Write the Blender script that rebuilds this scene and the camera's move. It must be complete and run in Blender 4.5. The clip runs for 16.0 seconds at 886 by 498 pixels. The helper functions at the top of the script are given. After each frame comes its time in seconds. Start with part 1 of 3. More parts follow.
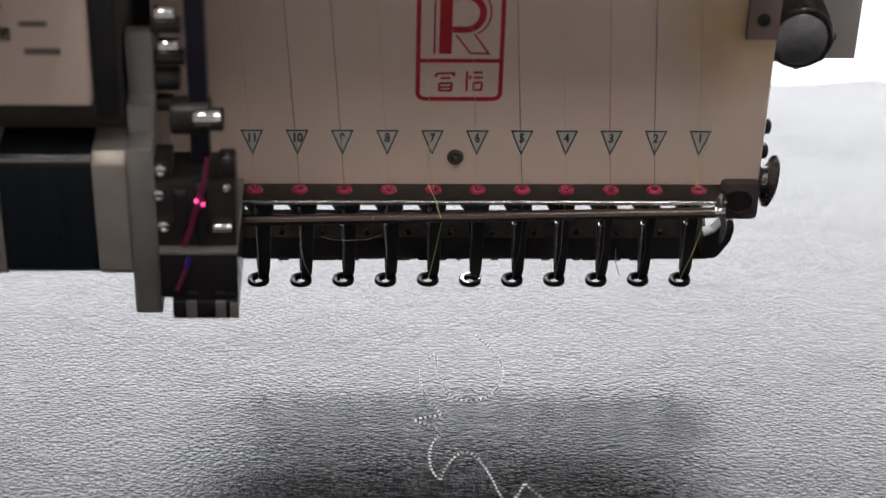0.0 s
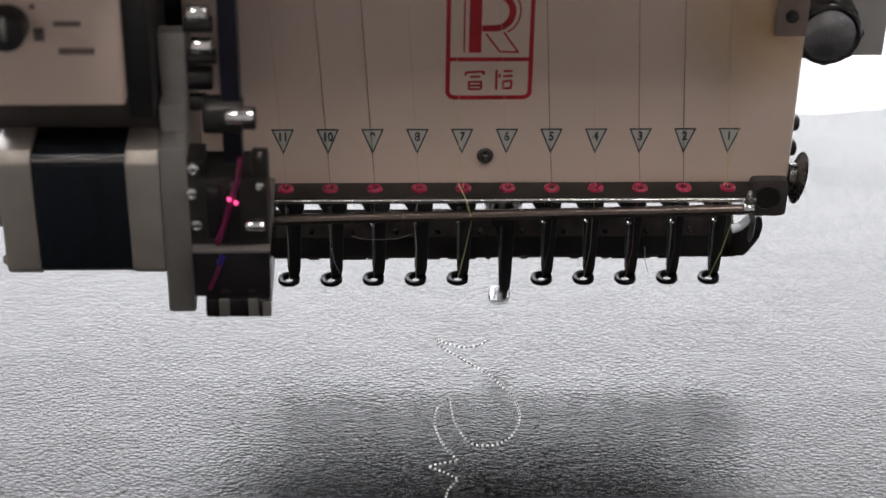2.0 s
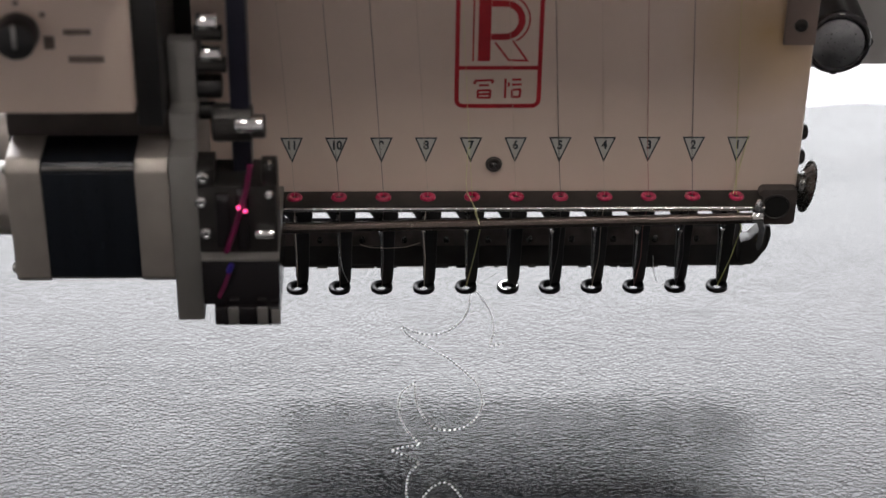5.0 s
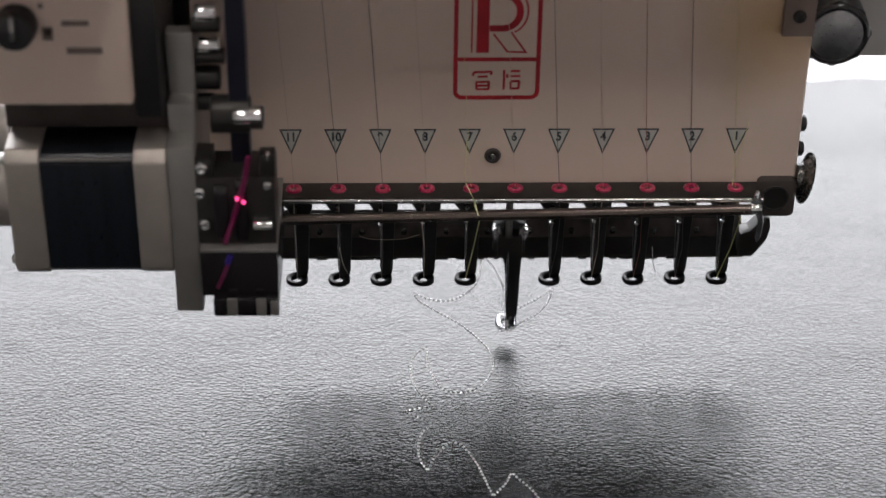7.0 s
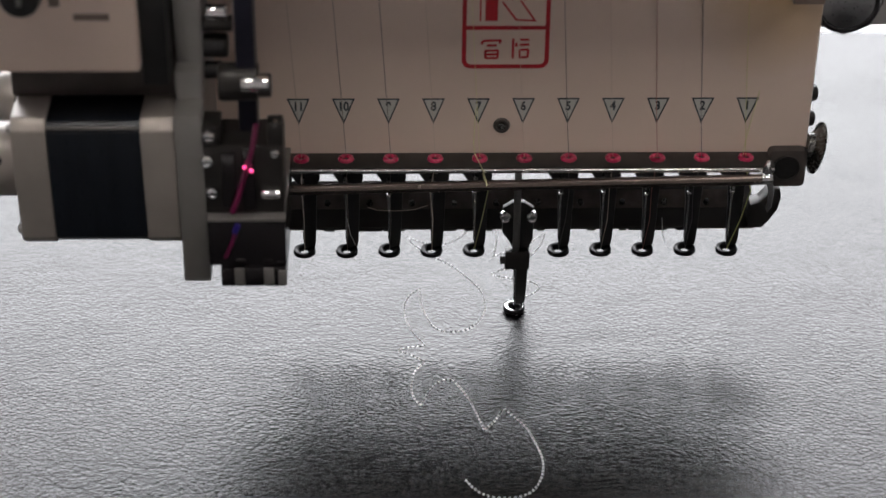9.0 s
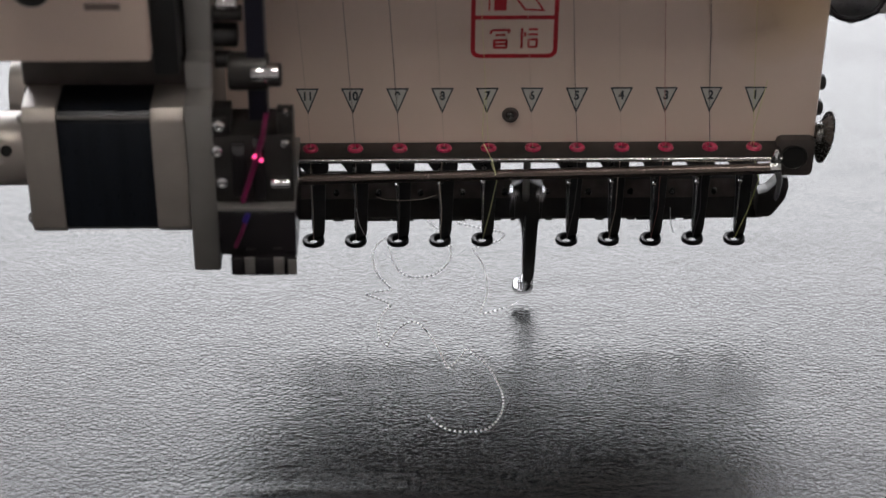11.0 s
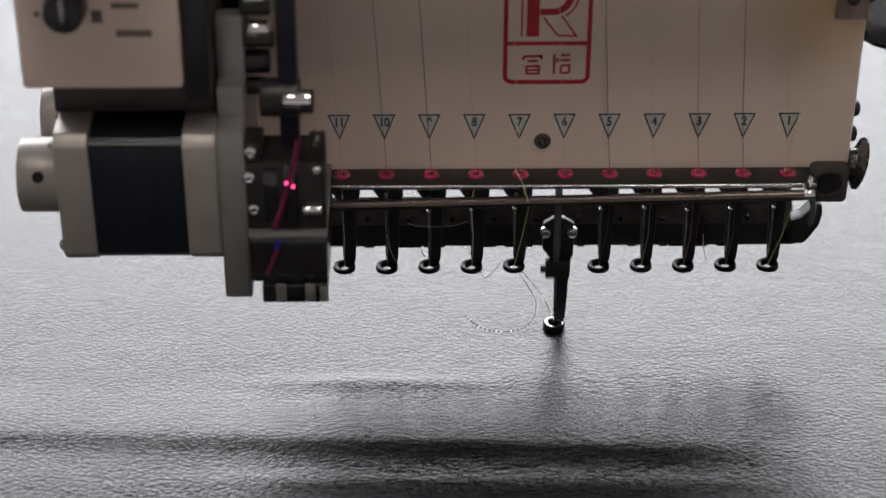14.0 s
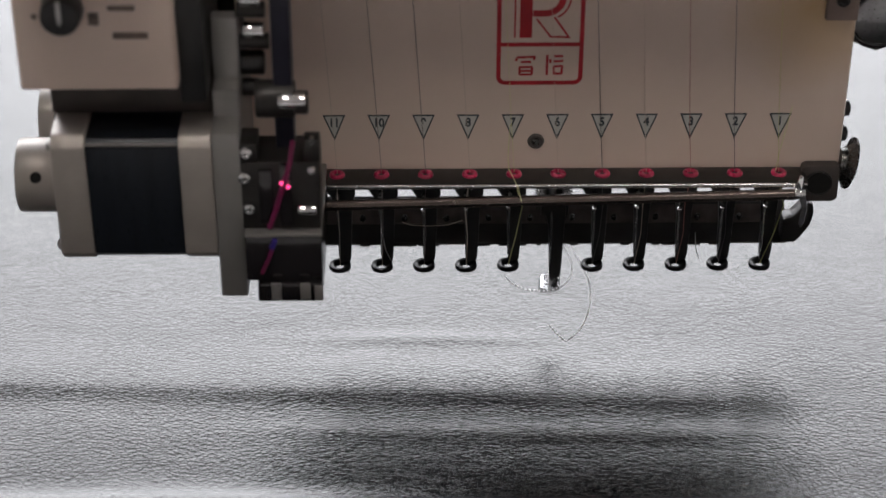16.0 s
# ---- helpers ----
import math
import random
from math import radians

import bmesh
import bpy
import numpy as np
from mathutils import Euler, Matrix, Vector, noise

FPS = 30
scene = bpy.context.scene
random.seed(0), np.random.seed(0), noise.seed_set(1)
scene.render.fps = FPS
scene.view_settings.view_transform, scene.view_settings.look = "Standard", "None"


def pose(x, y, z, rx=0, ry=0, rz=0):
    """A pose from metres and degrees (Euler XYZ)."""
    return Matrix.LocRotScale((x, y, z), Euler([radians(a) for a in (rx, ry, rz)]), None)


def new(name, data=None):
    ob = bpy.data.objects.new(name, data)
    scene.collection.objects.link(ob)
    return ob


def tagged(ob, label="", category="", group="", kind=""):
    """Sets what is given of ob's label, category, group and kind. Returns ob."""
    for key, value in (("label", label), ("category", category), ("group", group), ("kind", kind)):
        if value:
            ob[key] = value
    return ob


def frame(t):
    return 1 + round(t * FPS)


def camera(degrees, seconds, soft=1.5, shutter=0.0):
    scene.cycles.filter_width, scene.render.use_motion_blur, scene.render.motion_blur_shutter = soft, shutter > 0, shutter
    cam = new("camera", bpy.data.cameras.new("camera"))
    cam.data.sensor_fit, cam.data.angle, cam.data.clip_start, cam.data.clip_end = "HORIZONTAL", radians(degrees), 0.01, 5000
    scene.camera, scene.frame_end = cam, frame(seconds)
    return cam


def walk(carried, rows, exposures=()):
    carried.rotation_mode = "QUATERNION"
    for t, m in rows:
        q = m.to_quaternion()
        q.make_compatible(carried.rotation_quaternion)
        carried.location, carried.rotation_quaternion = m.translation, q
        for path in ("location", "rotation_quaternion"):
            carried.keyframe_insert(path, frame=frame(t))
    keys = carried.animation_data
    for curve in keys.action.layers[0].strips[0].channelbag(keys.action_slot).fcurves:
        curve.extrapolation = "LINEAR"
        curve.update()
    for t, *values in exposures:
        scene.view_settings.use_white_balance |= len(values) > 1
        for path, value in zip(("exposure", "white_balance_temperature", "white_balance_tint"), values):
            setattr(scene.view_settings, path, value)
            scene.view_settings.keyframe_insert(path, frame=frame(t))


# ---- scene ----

# ================= camera =================
cam = camera(24.57, 16.0, soft=1.45, shutter=0.5)
cam.data.dof.use_dof, cam.data.dof.focus_distance, cam.data.dof.aperture_fstop = True, 0.66, 9.5
# seconds, eye x y z in metres, turn to the right, tilt down and lean in degrees
CAM_ROWS = [
    (0.0, -0.0363, -0.5579, 0.4045, 2.78, 33.36, 1.57),
    (0.5, -0.0377, -0.5562, 0.4041, 2.72, 33.59, 1.64),
    (1.0, -0.0365, -0.5583, 0.4042, 2.38, 33.55, 1.44),
    (1.5, -0.0383, -0.5615, 0.4028, 2.23, 33.06, 0.95),
    (2.0, -0.0411, -0.5625, 0.4022, 2.25, 33.02, 0.94),
    (2.5, -0.0426, -0.5625, 0.4014, 2.28, 33.26, 1.00),
    (3.0, -0.0406, -0.5627, 0.4033, 1.98, 33.48, 0.91),
    (3.5, -0.0435, -0.5618, 0.4040, 2.18, 33.04, 0.89),
    (4.0, -0.0434, -0.5635, 0.4012, 2.15, 32.42, 0.90),
    (4.5, -0.0437, -0.5625, 0.4019, 2.19, 32.67, 0.95),
    (7.0, -0.0399, -0.5642, 0.4012, 1.86, 32.87, 0.77),
    (7.5, -0.0411, -0.5643, 0.3952, 1.57, 33.03, 0.61),
    (8.0, -0.0415, -0.5635, 0.3943, 1.62, 33.26, 0.65),
    (10.5, -0.0417, -0.5643, 0.3945, 1.87, 33.15, 0.65),
    (11.0, -0.0439, -0.5656, 0.3941, 1.71, 33.40, 0.59),
    (11.5, -0.0424, -0.5668, 0.3938, 1.61, 32.84, 0.49),
    (12.0, -0.0420, -0.5656, 0.3963, 1.30, 32.90, 0.37),
    (12.5, -0.0435, -0.5660, 0.3938, 1.07, 32.49, 0.22),
    (13.0, -0.0434, -0.5637, 0.3974, 0.84, 32.77, 0.06),
    (13.5, -0.0446, -0.5621, 0.3942, 0.86, 32.63, 0.10),
    (14.0, -0.0460, -0.5626, 0.3933, 0.87, 32.74, 0.17),
    (14.5, -0.0454, -0.5640, 0.3940, 0.78, 32.67, 0.12),
    (15.0, -0.0440, -0.5671, 0.3951, 0.58, 32.55, -0.01),
    (15.5, -0.0427, -0.5678, 0.3974, 0.61, 32.48, -0.04),
    (16.0, -0.0433, -0.5670, 0.3979, 0.77, 32.90, 0.09),
]


def eye_pose(x, y, z, turn, down, lean):
    return Matrix.Translation((x, y, z)) @ pose(0, 0, 0, 0, 0, -turn) @ pose(0, 0, 0, 90 - down) @ pose(0, 0, 0, 0, 0, lean)


walk(cam, [(r[0], eye_pose(*r[1:])) for r in CAM_ROWS], exposures=[(0.0, 0.12), (4.5, 0.05), (8.0, -0.05), (11.0, -0.16), (16.0, -0.23)])

# ================= light =================
world = bpy.data.worlds.new("workshop_sky")
scene.world = world
world.use_nodes = True
wn = world.node_tree
sky = wn.nodes.new("ShaderNodeTexSky")
sky.sky_type, sky.sun_disc, sky.sun_elevation, sky.sun_rotation = "NISHITA", False, radians(50), radians(0)
wn.links.new(sky.outputs["Color"], wn.nodes["Background"].inputs["Color"])
wn.nodes["Background"].inputs["Strength"].default_value = 0.1
WINDOW_GLOW = 8.9
FILL_GLOW = 22.0

# ================= materials =================


def mat(name, color, rough=0.5, metal=0.0, vary=0.1, scale=60.0, bump=0.0, bump_scale=600.0, spec=0.5, coat=0.0, glow=0.0, alpha=1.0, stretch=(1, 1, 1)):
    """A painted, metal or plastic surface with colour, gloss and relief that vary at two scales."""
    m = bpy.data.materials.new(name)
    m.use_nodes = True
    t = m.node_tree
    b = t.nodes["Principled BSDF"]
    co = t.nodes.new("ShaderNodeTexCoord")
    mp = t.nodes.new("ShaderNodeMapping")
    mp.inputs["Scale"].default_value = stretch
    t.links.new(co.outputs["Object"], mp.inputs["Vector"])
    big = t.nodes.new("ShaderNodeTexNoise")
    big.inputs["Scale"].default_value, big.inputs["Detail"].default_value = scale, 6
    small = t.nodes.new("ShaderNodeTexNoise")
    small.inputs["Scale"].default_value, small.inputs["Detail"].default_value = bump_scale, 4
    for n in (big, small):
        t.links.new(mp.outputs["Vector"], n.inputs["Vector"])
    ramp = t.nodes.new("ShaderNodeValToRGB")
    c = Vector(color)
    ramp.color_ramp.elements[0].position, ramp.color_ramp.elements[1].position = 0.3, 0.7
    ramp.color_ramp.elements[0].color = (*(c * (1 - vary)), 1)
    ramp.color_ramp.elements[1].color = (*(c * (1 + vary)), 1)
    t.links.new(big.outputs["Fac"], ramp.inputs["Fac"])
    t.links.new(ramp.outputs["Color"], b.inputs["Base Color"])
    rr = t.nodes.new("ShaderNodeMapRange")
    rr.inputs["To Min"].default_value, rr.inputs["To Max"].default_value = max(rough - 0.08, 0.02), min(rough + 0.08, 1)
    t.links.new(small.outputs["Fac"], rr.inputs["Value"])
    t.links.new(rr.outputs["Result"], b.inputs["Roughness"])
    b.inputs["Metallic"].default_value = metal
    b.inputs["Specular IOR Level"].default_value = spec
    b.inputs["Coat Weight"].default_value = coat
    if alpha < 1:
        b.inputs["Alpha"].default_value = alpha
    if glow:
        b.inputs["Emission Color"].default_value = (*color, 1)
        b.inputs["Emission Strength"].default_value = glow
    if bump:
        bp = t.nodes.new("ShaderNodeBump")
        bp.inputs["Strength"].default_value, bp.inputs["Distance"].default_value = bump, 0.0002
        t.links.new(small.outputs["Fac"], bp.inputs["Height"])
        t.links.new(bp.outputs["Normal"], b.inputs["Normal"])
    return m


def leather_material():
    m = bpy.data.materials.new("grained_leather")
    m.use_nodes = True
    t = m.node_tree
    b = t.nodes["Principled BSDF"]
    co = t.nodes.new("ShaderNodeTexCoord")
    mp = t.nodes.new("ShaderNodeMapping")
    mp.inputs["Scale"].default_value = (0.6, 0.92, 1.0)
    t.links.new(co.outputs["Object"], mp.inputs["Vector"])

    def noise_node(scale, detail, rough, distort):
        n = t.nodes.new("ShaderNodeTexNoise")
        n.inputs["Scale"].default_value, n.inputs["Detail"].default_value = scale, detail
        n.inputs["Roughness"].default_value, n.inputs["Distortion"].default_value = rough, distort
        t.links.new(mp.outputs["Vector"], n.inputs["Vector"])
        return n
    grain = noise_node(1000, 2, 0.5, 0.8)
    crease = noise_node(330, 2, 0.5, 0.5)
    wide = noise_node(22, 3, 0.5, 0.2)
    warp = t.nodes.new("ShaderNodeMix")
    warp.data_type = "VECTOR"
    warp.inputs["Factor"].default_value = 0.0018
    t.links.new(mp.outputs["Vector"], warp.inputs["A"])
    t.links.new(crease.outputs["Color"], warp.inputs["B"])
    vor = t.nodes.new("ShaderNodeTexVoronoi")
    vor.feature = "SMOOTH_F1"
    vor.inputs["Scale"].default_value = 900
    vor.inputs["Smoothness"].default_value = 0.15
    t.links.new(warp.outputs["Result"], vor.inputs["Vector"])
    pebble = t.nodes.new("ShaderNodeMapRange")
    pebble.inputs["From Max"].default_value = 0.75
    pebble.inputs["To Min"].default_value, pebble.inputs["To Max"].default_value = 1.0, 0.0
    t.links.new(vor.outputs["Distance"], pebble.inputs["Value"])

    edge = t.nodes.new("ShaderNodeTexVoronoi")
    edge.feature = "DISTANCE_TO_EDGE"
    edge.inputs["Scale"].default_value = 900
    t.links.new(warp.outputs["Result"], edge.inputs["Vector"])
    crack = t.nodes.new("ShaderNodeMapRange")
    crack.interpolation_type = "SMOOTHSTEP"
    crack.inputs["From Max"].default_value = 0.18
    t.links.new(edge.outputs["Distance"], crack.inputs["Value"])

    def mix(a, bb, fac):
        n = t.nodes.new("ShaderNodeMix")
        n.inputs["Factor"].default_value = fac
        t.links.new(a, n.inputs["A"])
        t.links.new(bb, n.inputs["B"])
        return n.outputs["Result"]
    height = mix(mix(mix(pebble.outputs["Result"], crack.outputs["Result"], 0.28), grain.outputs["Fac"], 0.16), crease.outputs["Fac"], 0.10)
    bp = t.nodes.new("ShaderNodeBump")
    bp.inputs["Strength"].default_value, bp.inputs["Distance"].default_value = LEATHER_BUMP, 0.0008
    t.links.new(height, bp.inputs["Height"])
    bp2 = t.nodes.new("ShaderNodeBump")
    bp2.inputs["Strength"].default_value, bp2.inputs["Distance"].default_value = 0.1, 0.004
    t.links.new(wide.outputs["Fac"], bp2.inputs["Height"])
    t.links.new(bp2.outputs["Normal"], bp.inputs["Normal"])
    t.links.new(bp.outputs["Normal"], b.inputs["Normal"])
    ramp = t.nodes.new("ShaderNodeValToRGB")
    ramp.color_ramp.elements[0].color = (0.004, 0.0044, 0.005, 1)
    ramp.color_ramp.elements[1].color = (0.011, 0.012, 0.013, 1)
    t.links.new(grain.outputs["Fac"], ramp.inputs["Fac"])
    t.links.new(ramp.outputs["Color"], b.inputs["Base Color"])
    rr = t.nodes.new("ShaderNodeMapRange")
    rr.inputs["To Min"].default_value, rr.inputs["To Max"].default_value = LEATHER_ROUGH - 0.05, LEATHER_ROUGH + 0.07
    t.links.new(wide.outputs["Fac"], rr.inputs["Value"])
    t.links.new(rr.outputs["Result"], b.inputs["Roughness"])
    # weaker specular between the pebbles stands in for shade in the creases
    sheen = t.nodes.new("ShaderNodeMapRange")
    sheen.inputs["To Min"].default_value, sheen.inputs["To Max"].default_value = 0.72 * LEATHER_SPEC, LEATHER_SPEC
    t.links.new(crack.outputs["Result"], sheen.inputs["Value"])
    t.links.new(sheen.outputs["Result"], b.inputs["Specular IOR Level"])
    # the calendered grain runs along x and spreads highlights that way
    along = t.nodes.new("ShaderNodeCombineXYZ")
    along.inputs["X"].default_value = 1.0
    t.links.new(along.outputs["Vector"], b.inputs["Tangent"])
    b.inputs["Anisotropic"].default_value = 0.92
    return m


LEATHER_BUMP, LEATHER_ROUGH, LEATHER_SPEC = 0.11, 0.185, 0.5
LEATHER = leather_material()
CREAM = mat("cream_enamel", (0.66, 0.535, 0.46), 0.42, vary=0.06, scale=14, bump=0.12, bump_scale=900)
def stained(m, place, size, color):
    """An old oil stain of its own outline soaked into a painted face."""
    t = m.node_tree
    b = t.nodes["Principled BSDF"]
    old = b.inputs["Base Color"].links[0].from_socket
    co = t.nodes.new("ShaderNodeTexCoord")
    n = t.nodes.new("ShaderNodeTexNoise")
    n.inputs["Scale"].default_value, n.inputs["Detail"].default_value = 45, 5
    d = t.nodes.new("ShaderNodeVectorMath")
    d.operation = "DISTANCE"
    d.inputs[1].default_value = place
    t.links.new(co.outputs["Object"], d.inputs[0])
    t.links.new(co.outputs["Object"], n.inputs["Vector"])
    add = t.nodes.new("ShaderNodeMath")
    add.operation, add.inputs[1].default_value = "MULTIPLY_ADD", 0.02
    t.links.new(n.outputs["Fac"], add.inputs[0])
    t.links.new(d.outputs["Value"], add.inputs[2])
    r = t.nodes.new("ShaderNodeMapRange")
    r.inputs["From Min"].default_value, r.inputs["From Max"].default_value = 0.010, 0.010 + size
    r.inputs["To Min"].default_value, r.inputs["To Max"].default_value = 0.72, 0.0
    t.links.new(add.outputs["Value"], r.inputs["Value"])
    mx = t.nodes.new("ShaderNodeMix")
    mx.data_type = "RGBA"
    t.links.new(r.outputs["Result"], mx.inputs["Factor"])
    t.links.new(old, mx.inputs["A"])
    mx.inputs["B"].default_value = (*color, 1)
    t.links.new(mx.outputs["Result"], b.inputs["Base Color"])
    return m


CREAM_FACE = stained(mat("cream_enamel_face", (0.66, 0.535, 0.46), 0.42, vary=0.07, scale=14, bump=0.12, bump_scale=900), (0.076, -0.0097, 0.124), 0.028, (0.50, 0.32, 0.11))
BLACK_STEEL = mat("blackened_steel", (0.034, 0.032, 0.031), 0.38, 0.5, 0.25, 120, 0.15)
FOOT_STEEL = mat("oiled_foot_steel", (0.018, 0.018, 0.019), 0.34, 0.0, 0.2, 200, 0.08, spec=0.35)
SOLE_BLACK = mat("worn_black_sole", (0.009, 0.009, 0.010), 0.3, 0.0, 0.3, 300, 0.1, spec=0.10)
CHROME = mat("polished_chrome", (0.72, 0.72, 0.73), 0.10, 1.0, 0.06, 200)
STEEL = mat("brushed_steel", (0.42, 0.41, 0.40), 0.30, 1.0, 0.15, 150, 0.1, 1500, stretch=(0.15, 1, 1))
DARK_ROD = mat("dark_spring_rod", (0.14, 0.115, 0.105), 0.24, 0.95, 0.03, 60)
ALU = mat("cast_aluminium", (0.35, 0.32, 0.295), 0.40, 0.45, 0.10, 70, 0.2, 900)
ALU_DARK = mat("grey_machined_plate", (0.24, 0.232, 0.225), 0.38, 0.45, 0.12, 60, 0.2, 900)
LAMINATION = mat("black_motor_stator", (0.010, 0.013, 0.019), 0.3, 0.3, 0.3, 60, 0.3, 900, stretch=(4, 0.3, 0.3))
PLASTIC = mat("black_plastic", (0.014, 0.014, 0.015), 0.38, 0.0, 0.25, 100, 0.15)
BLUE_BLACK = mat("blue_black_arm", (0.018, 0.018, 0.032), 0.35, 0.3, 0.2, 80, 0.1)
RED_PRINT = mat("red_print", (0.42, 0.012, 0.022), 0.5, 0.0, 0.15, 120)
INK = mat("dark_ink", (0.035, 0.045, 0.055), 0.6, 0.0, 0.2, 300)
PALE_PRINT = mat("pale_print_fill", (0.50, 0.50, 0.47), 0.5, 0.0, 0.06, 100)
BROWN_PRINT = mat("brown_print", (0.17, 0.13, 0.11), 0.6, 0.0, 0.1, 100)
# lighter brown for the guide bar's upper half, where it catches light
LIT_BROWN = mat("lit_bar_brown", (0.085, 0.07, 0.062), 0.6, 0.1, 0.5, 160, 0.4, 700)
LIP_STEEL = mat("bright_lip_steel", (0.68, 0.68, 0.69), 0.24, 1.0, 0.06, 200)
PINK = mat("pink_ceramic", (0.42, 0.030, 0.090), 0.28, 0.0, 0.15, 400, coat=0.3)
BRACKET_PAINT = mat("stained_bracket_paint", (0.25, 0.19, 0.165), 0.5, 0.2, 0.15, 90, 0.2)
GREY_PANEL = mat("grey_panel_paint", (0.42, 0.41, 0.40), 0.5, 0.0, 0.06, 30, 0.1)
LAMINATE = mat("white_laminate", (0.80, 0.80, 0.80), 0.35, 0.0, 0.03, 20, 0.05)
WALL = mat("wall_plaster", (0.27, 0.25, 0.24), 0.8, 0.0, 0.05, 3, 0.2, 80)
FLOOR = mat("floor_paint", (0.28, 0.27, 0.265), 0.4, 0.0, 0.08, 2, 0.1, 60)
DARK_METAL = mat("dark_turned_metal", (0.15, 0.148, 0.145), 0.26, 0.9, 0.15, 120, 0.03, 1400)
END_BROWN = mat("dark_brown_casting", (0.055, 0.046, 0.043), 0.5, 0.2, 0.2, 120, 0.2)
ACRYLIC = mat("smoked_acrylic", (0.016, 0.014, 0.016), 0.12, 0.0, 0.2, 60, spec=0.6)
LED = mat("magenta_led", (1.0, 0.06, 0.25), 0.3, glow=3.0)
SPUN = mat("spun_metal", (0.34, 0.34, 0.35), 0.3, 1.0, 0.15, 300, 0.02, 1400)
spun_tree = SPUN.node_tree
turned = spun_tree.nodes.new("ShaderNodeTangent")
turned.direction_type, turned.axis = "RADIAL", "Y"
spun_tree.links.new(turned.outputs["Tangent"], spun_tree.nodes["Principled BSDF"].inputs["Tangent"])
spun_tree.nodes["Principled BSDF"].inputs["Anisotropic"].default_value = 0.85
RED_WIRE = mat("dark_red_wire", (0.16, 0.006, 0.06), 0.4, 0.0, 0.2, 200)
BLUE_WIRE = mat("blue_wire", (0.03, 0.015, 0.22), 0.4, 0.0, 0.2, 200)
STITCH = mat("pale_grey_stitching_thread", (0.93, 0.94, 0.95), 0.28, 0.0, 0.08, 900, 0.15, 4000, spec=1.0, coat=0.7)
HOLE = mat("needle_hole", (0.004, 0.004, 0.004), 0.9)
SKYGLOW = mat("bright_sky_backdrop", (0.96, 0.97, 1.012), 1.0, vary=0.02, scale=1, glow=WINDOW_GLOW)
FILLPANEL = mat("fill_panel_diffuser", (1.0, 0.93, 0.85), 0.6, vary=0.01, scale=2, glow=FILL_GLOW)

# ================= mesh helpers: all lengths in millimetres =================
MM = 0.001


def put(bm, other):
    me = bpy.data.meshes.new("scratch")
    other.to_mesh(me)
    other.free()
    bm.from_mesh(me)
    bpy.data.meshes.remove(me)


def box(bm, x0, x1, y0, y1, z0, z1, bev=0.4, seg=2):
    b = bmesh.new()
    bmesh.ops.create_cube(b, size=1)
    for v in b.verts:
        v.co = Vector(((x0, x1)[v.co.x > 0], (y0, y1)[v.co.y > 0], (z0, z1)[v.co.z > 0])) * MM
    if bev:
        bmesh.ops.bevel(b, geom=b.edges[:], offset=bev * MM, segments=seg, affect="EDGES", profile=0.5)
    put(bm, b)


def cyl(bm, p0, p1, r0, r1=None, seg=28, bev=0.0):
    """A cylinder or frustum from p0 to p1."""
    r1 = r0 if r1 is None else r1
    a, c = Vector(p0) * MM, Vector(p1) * MM
    b = bmesh.new()
    bmesh.ops.create_cone(b, cap_ends=True, segments=seg, radius1=r0 * MM, radius2=r1 * MM, depth=(c - a).length)
    if bev:
        rim = [e for e in b.edges if all(len(f.verts) > 4 for f in e.link_faces) is False and any(len(f.verts) > 4 for f in e.link_faces)]
        bmesh.ops.bevel(b, geom=rim, offset=bev * MM, segments=2, affect="EDGES", profile=0.5)
    turn = (c - a).to_track_quat("Z", "Y").to_matrix().to_4x4()
    bmesh.ops.transform(b, matrix=Matrix.Translation((a + c) / 2) @ turn, verts=b.verts)
    put(bm, b)


def prism(bm, pts, axis, d0, d1, bev=0.0):
    """A polygon in the plane across axis, drawn out from d0 to d1. pts: (x, z) across y, (y, z) across x, (x, y) across z."""
    b = bmesh.new()

    def at(p, d):
        return Vector({"y": (p[0], d, p[1]), "x": (d, p[0], p[1]), "z": (p[0], p[1], d)}[axis]) * MM
    lo = [b.verts.new(at(p, d0)) for p in pts]
    hi = [b.verts.new(at(p, d1)) for p in pts]
    b.faces.new(lo)
    b.faces.new(hi[::-1])
    for i in range(len(pts)):
        j = (i + 1) % len(pts)
        b.faces.new((lo[j], lo[i], hi[i], hi[j]))
    bmesh.ops.recalc_face_normals(b, faces=b.faces)
    if bev:
        bmesh.ops.bevel(b, geom=b.edges[:], offset=bev * MM, segments=2, affect="EDGES", profile=0.5)
    put(bm, b)


def ring(bm, c, major, minor, axis="z", seg=28, side=12, flat=1.0):
    b = bmesh.new()
    rows = []
    for i in range(seg):
        a = 2 * math.pi * i / seg
        row = []
        for j in range(side):
            q = 2 * math.pi * j / side
            rr = major + minor * math.cos(q)
            u, v, w = rr * math.cos(a), rr * math.sin(a), minor * flat * math.sin(q)
            p = {"z": (u, v, w), "y": (u, w, v), "x": (w, u, v)}[axis]
            row.append(b.verts.new((Vector(c) + Vector(p)) * MM))
        rows.append(row)
    for i in range(seg):
        for j in range(side):
            b.faces.new((rows[i][j], rows[(i + 1) % seg][j], rows[(i + 1) % seg][(j + 1) % side], rows[i][(j + 1) % side]))
    bmesh.ops.recalc_face_normals(b, faces=b.faces)
    put(bm, b)


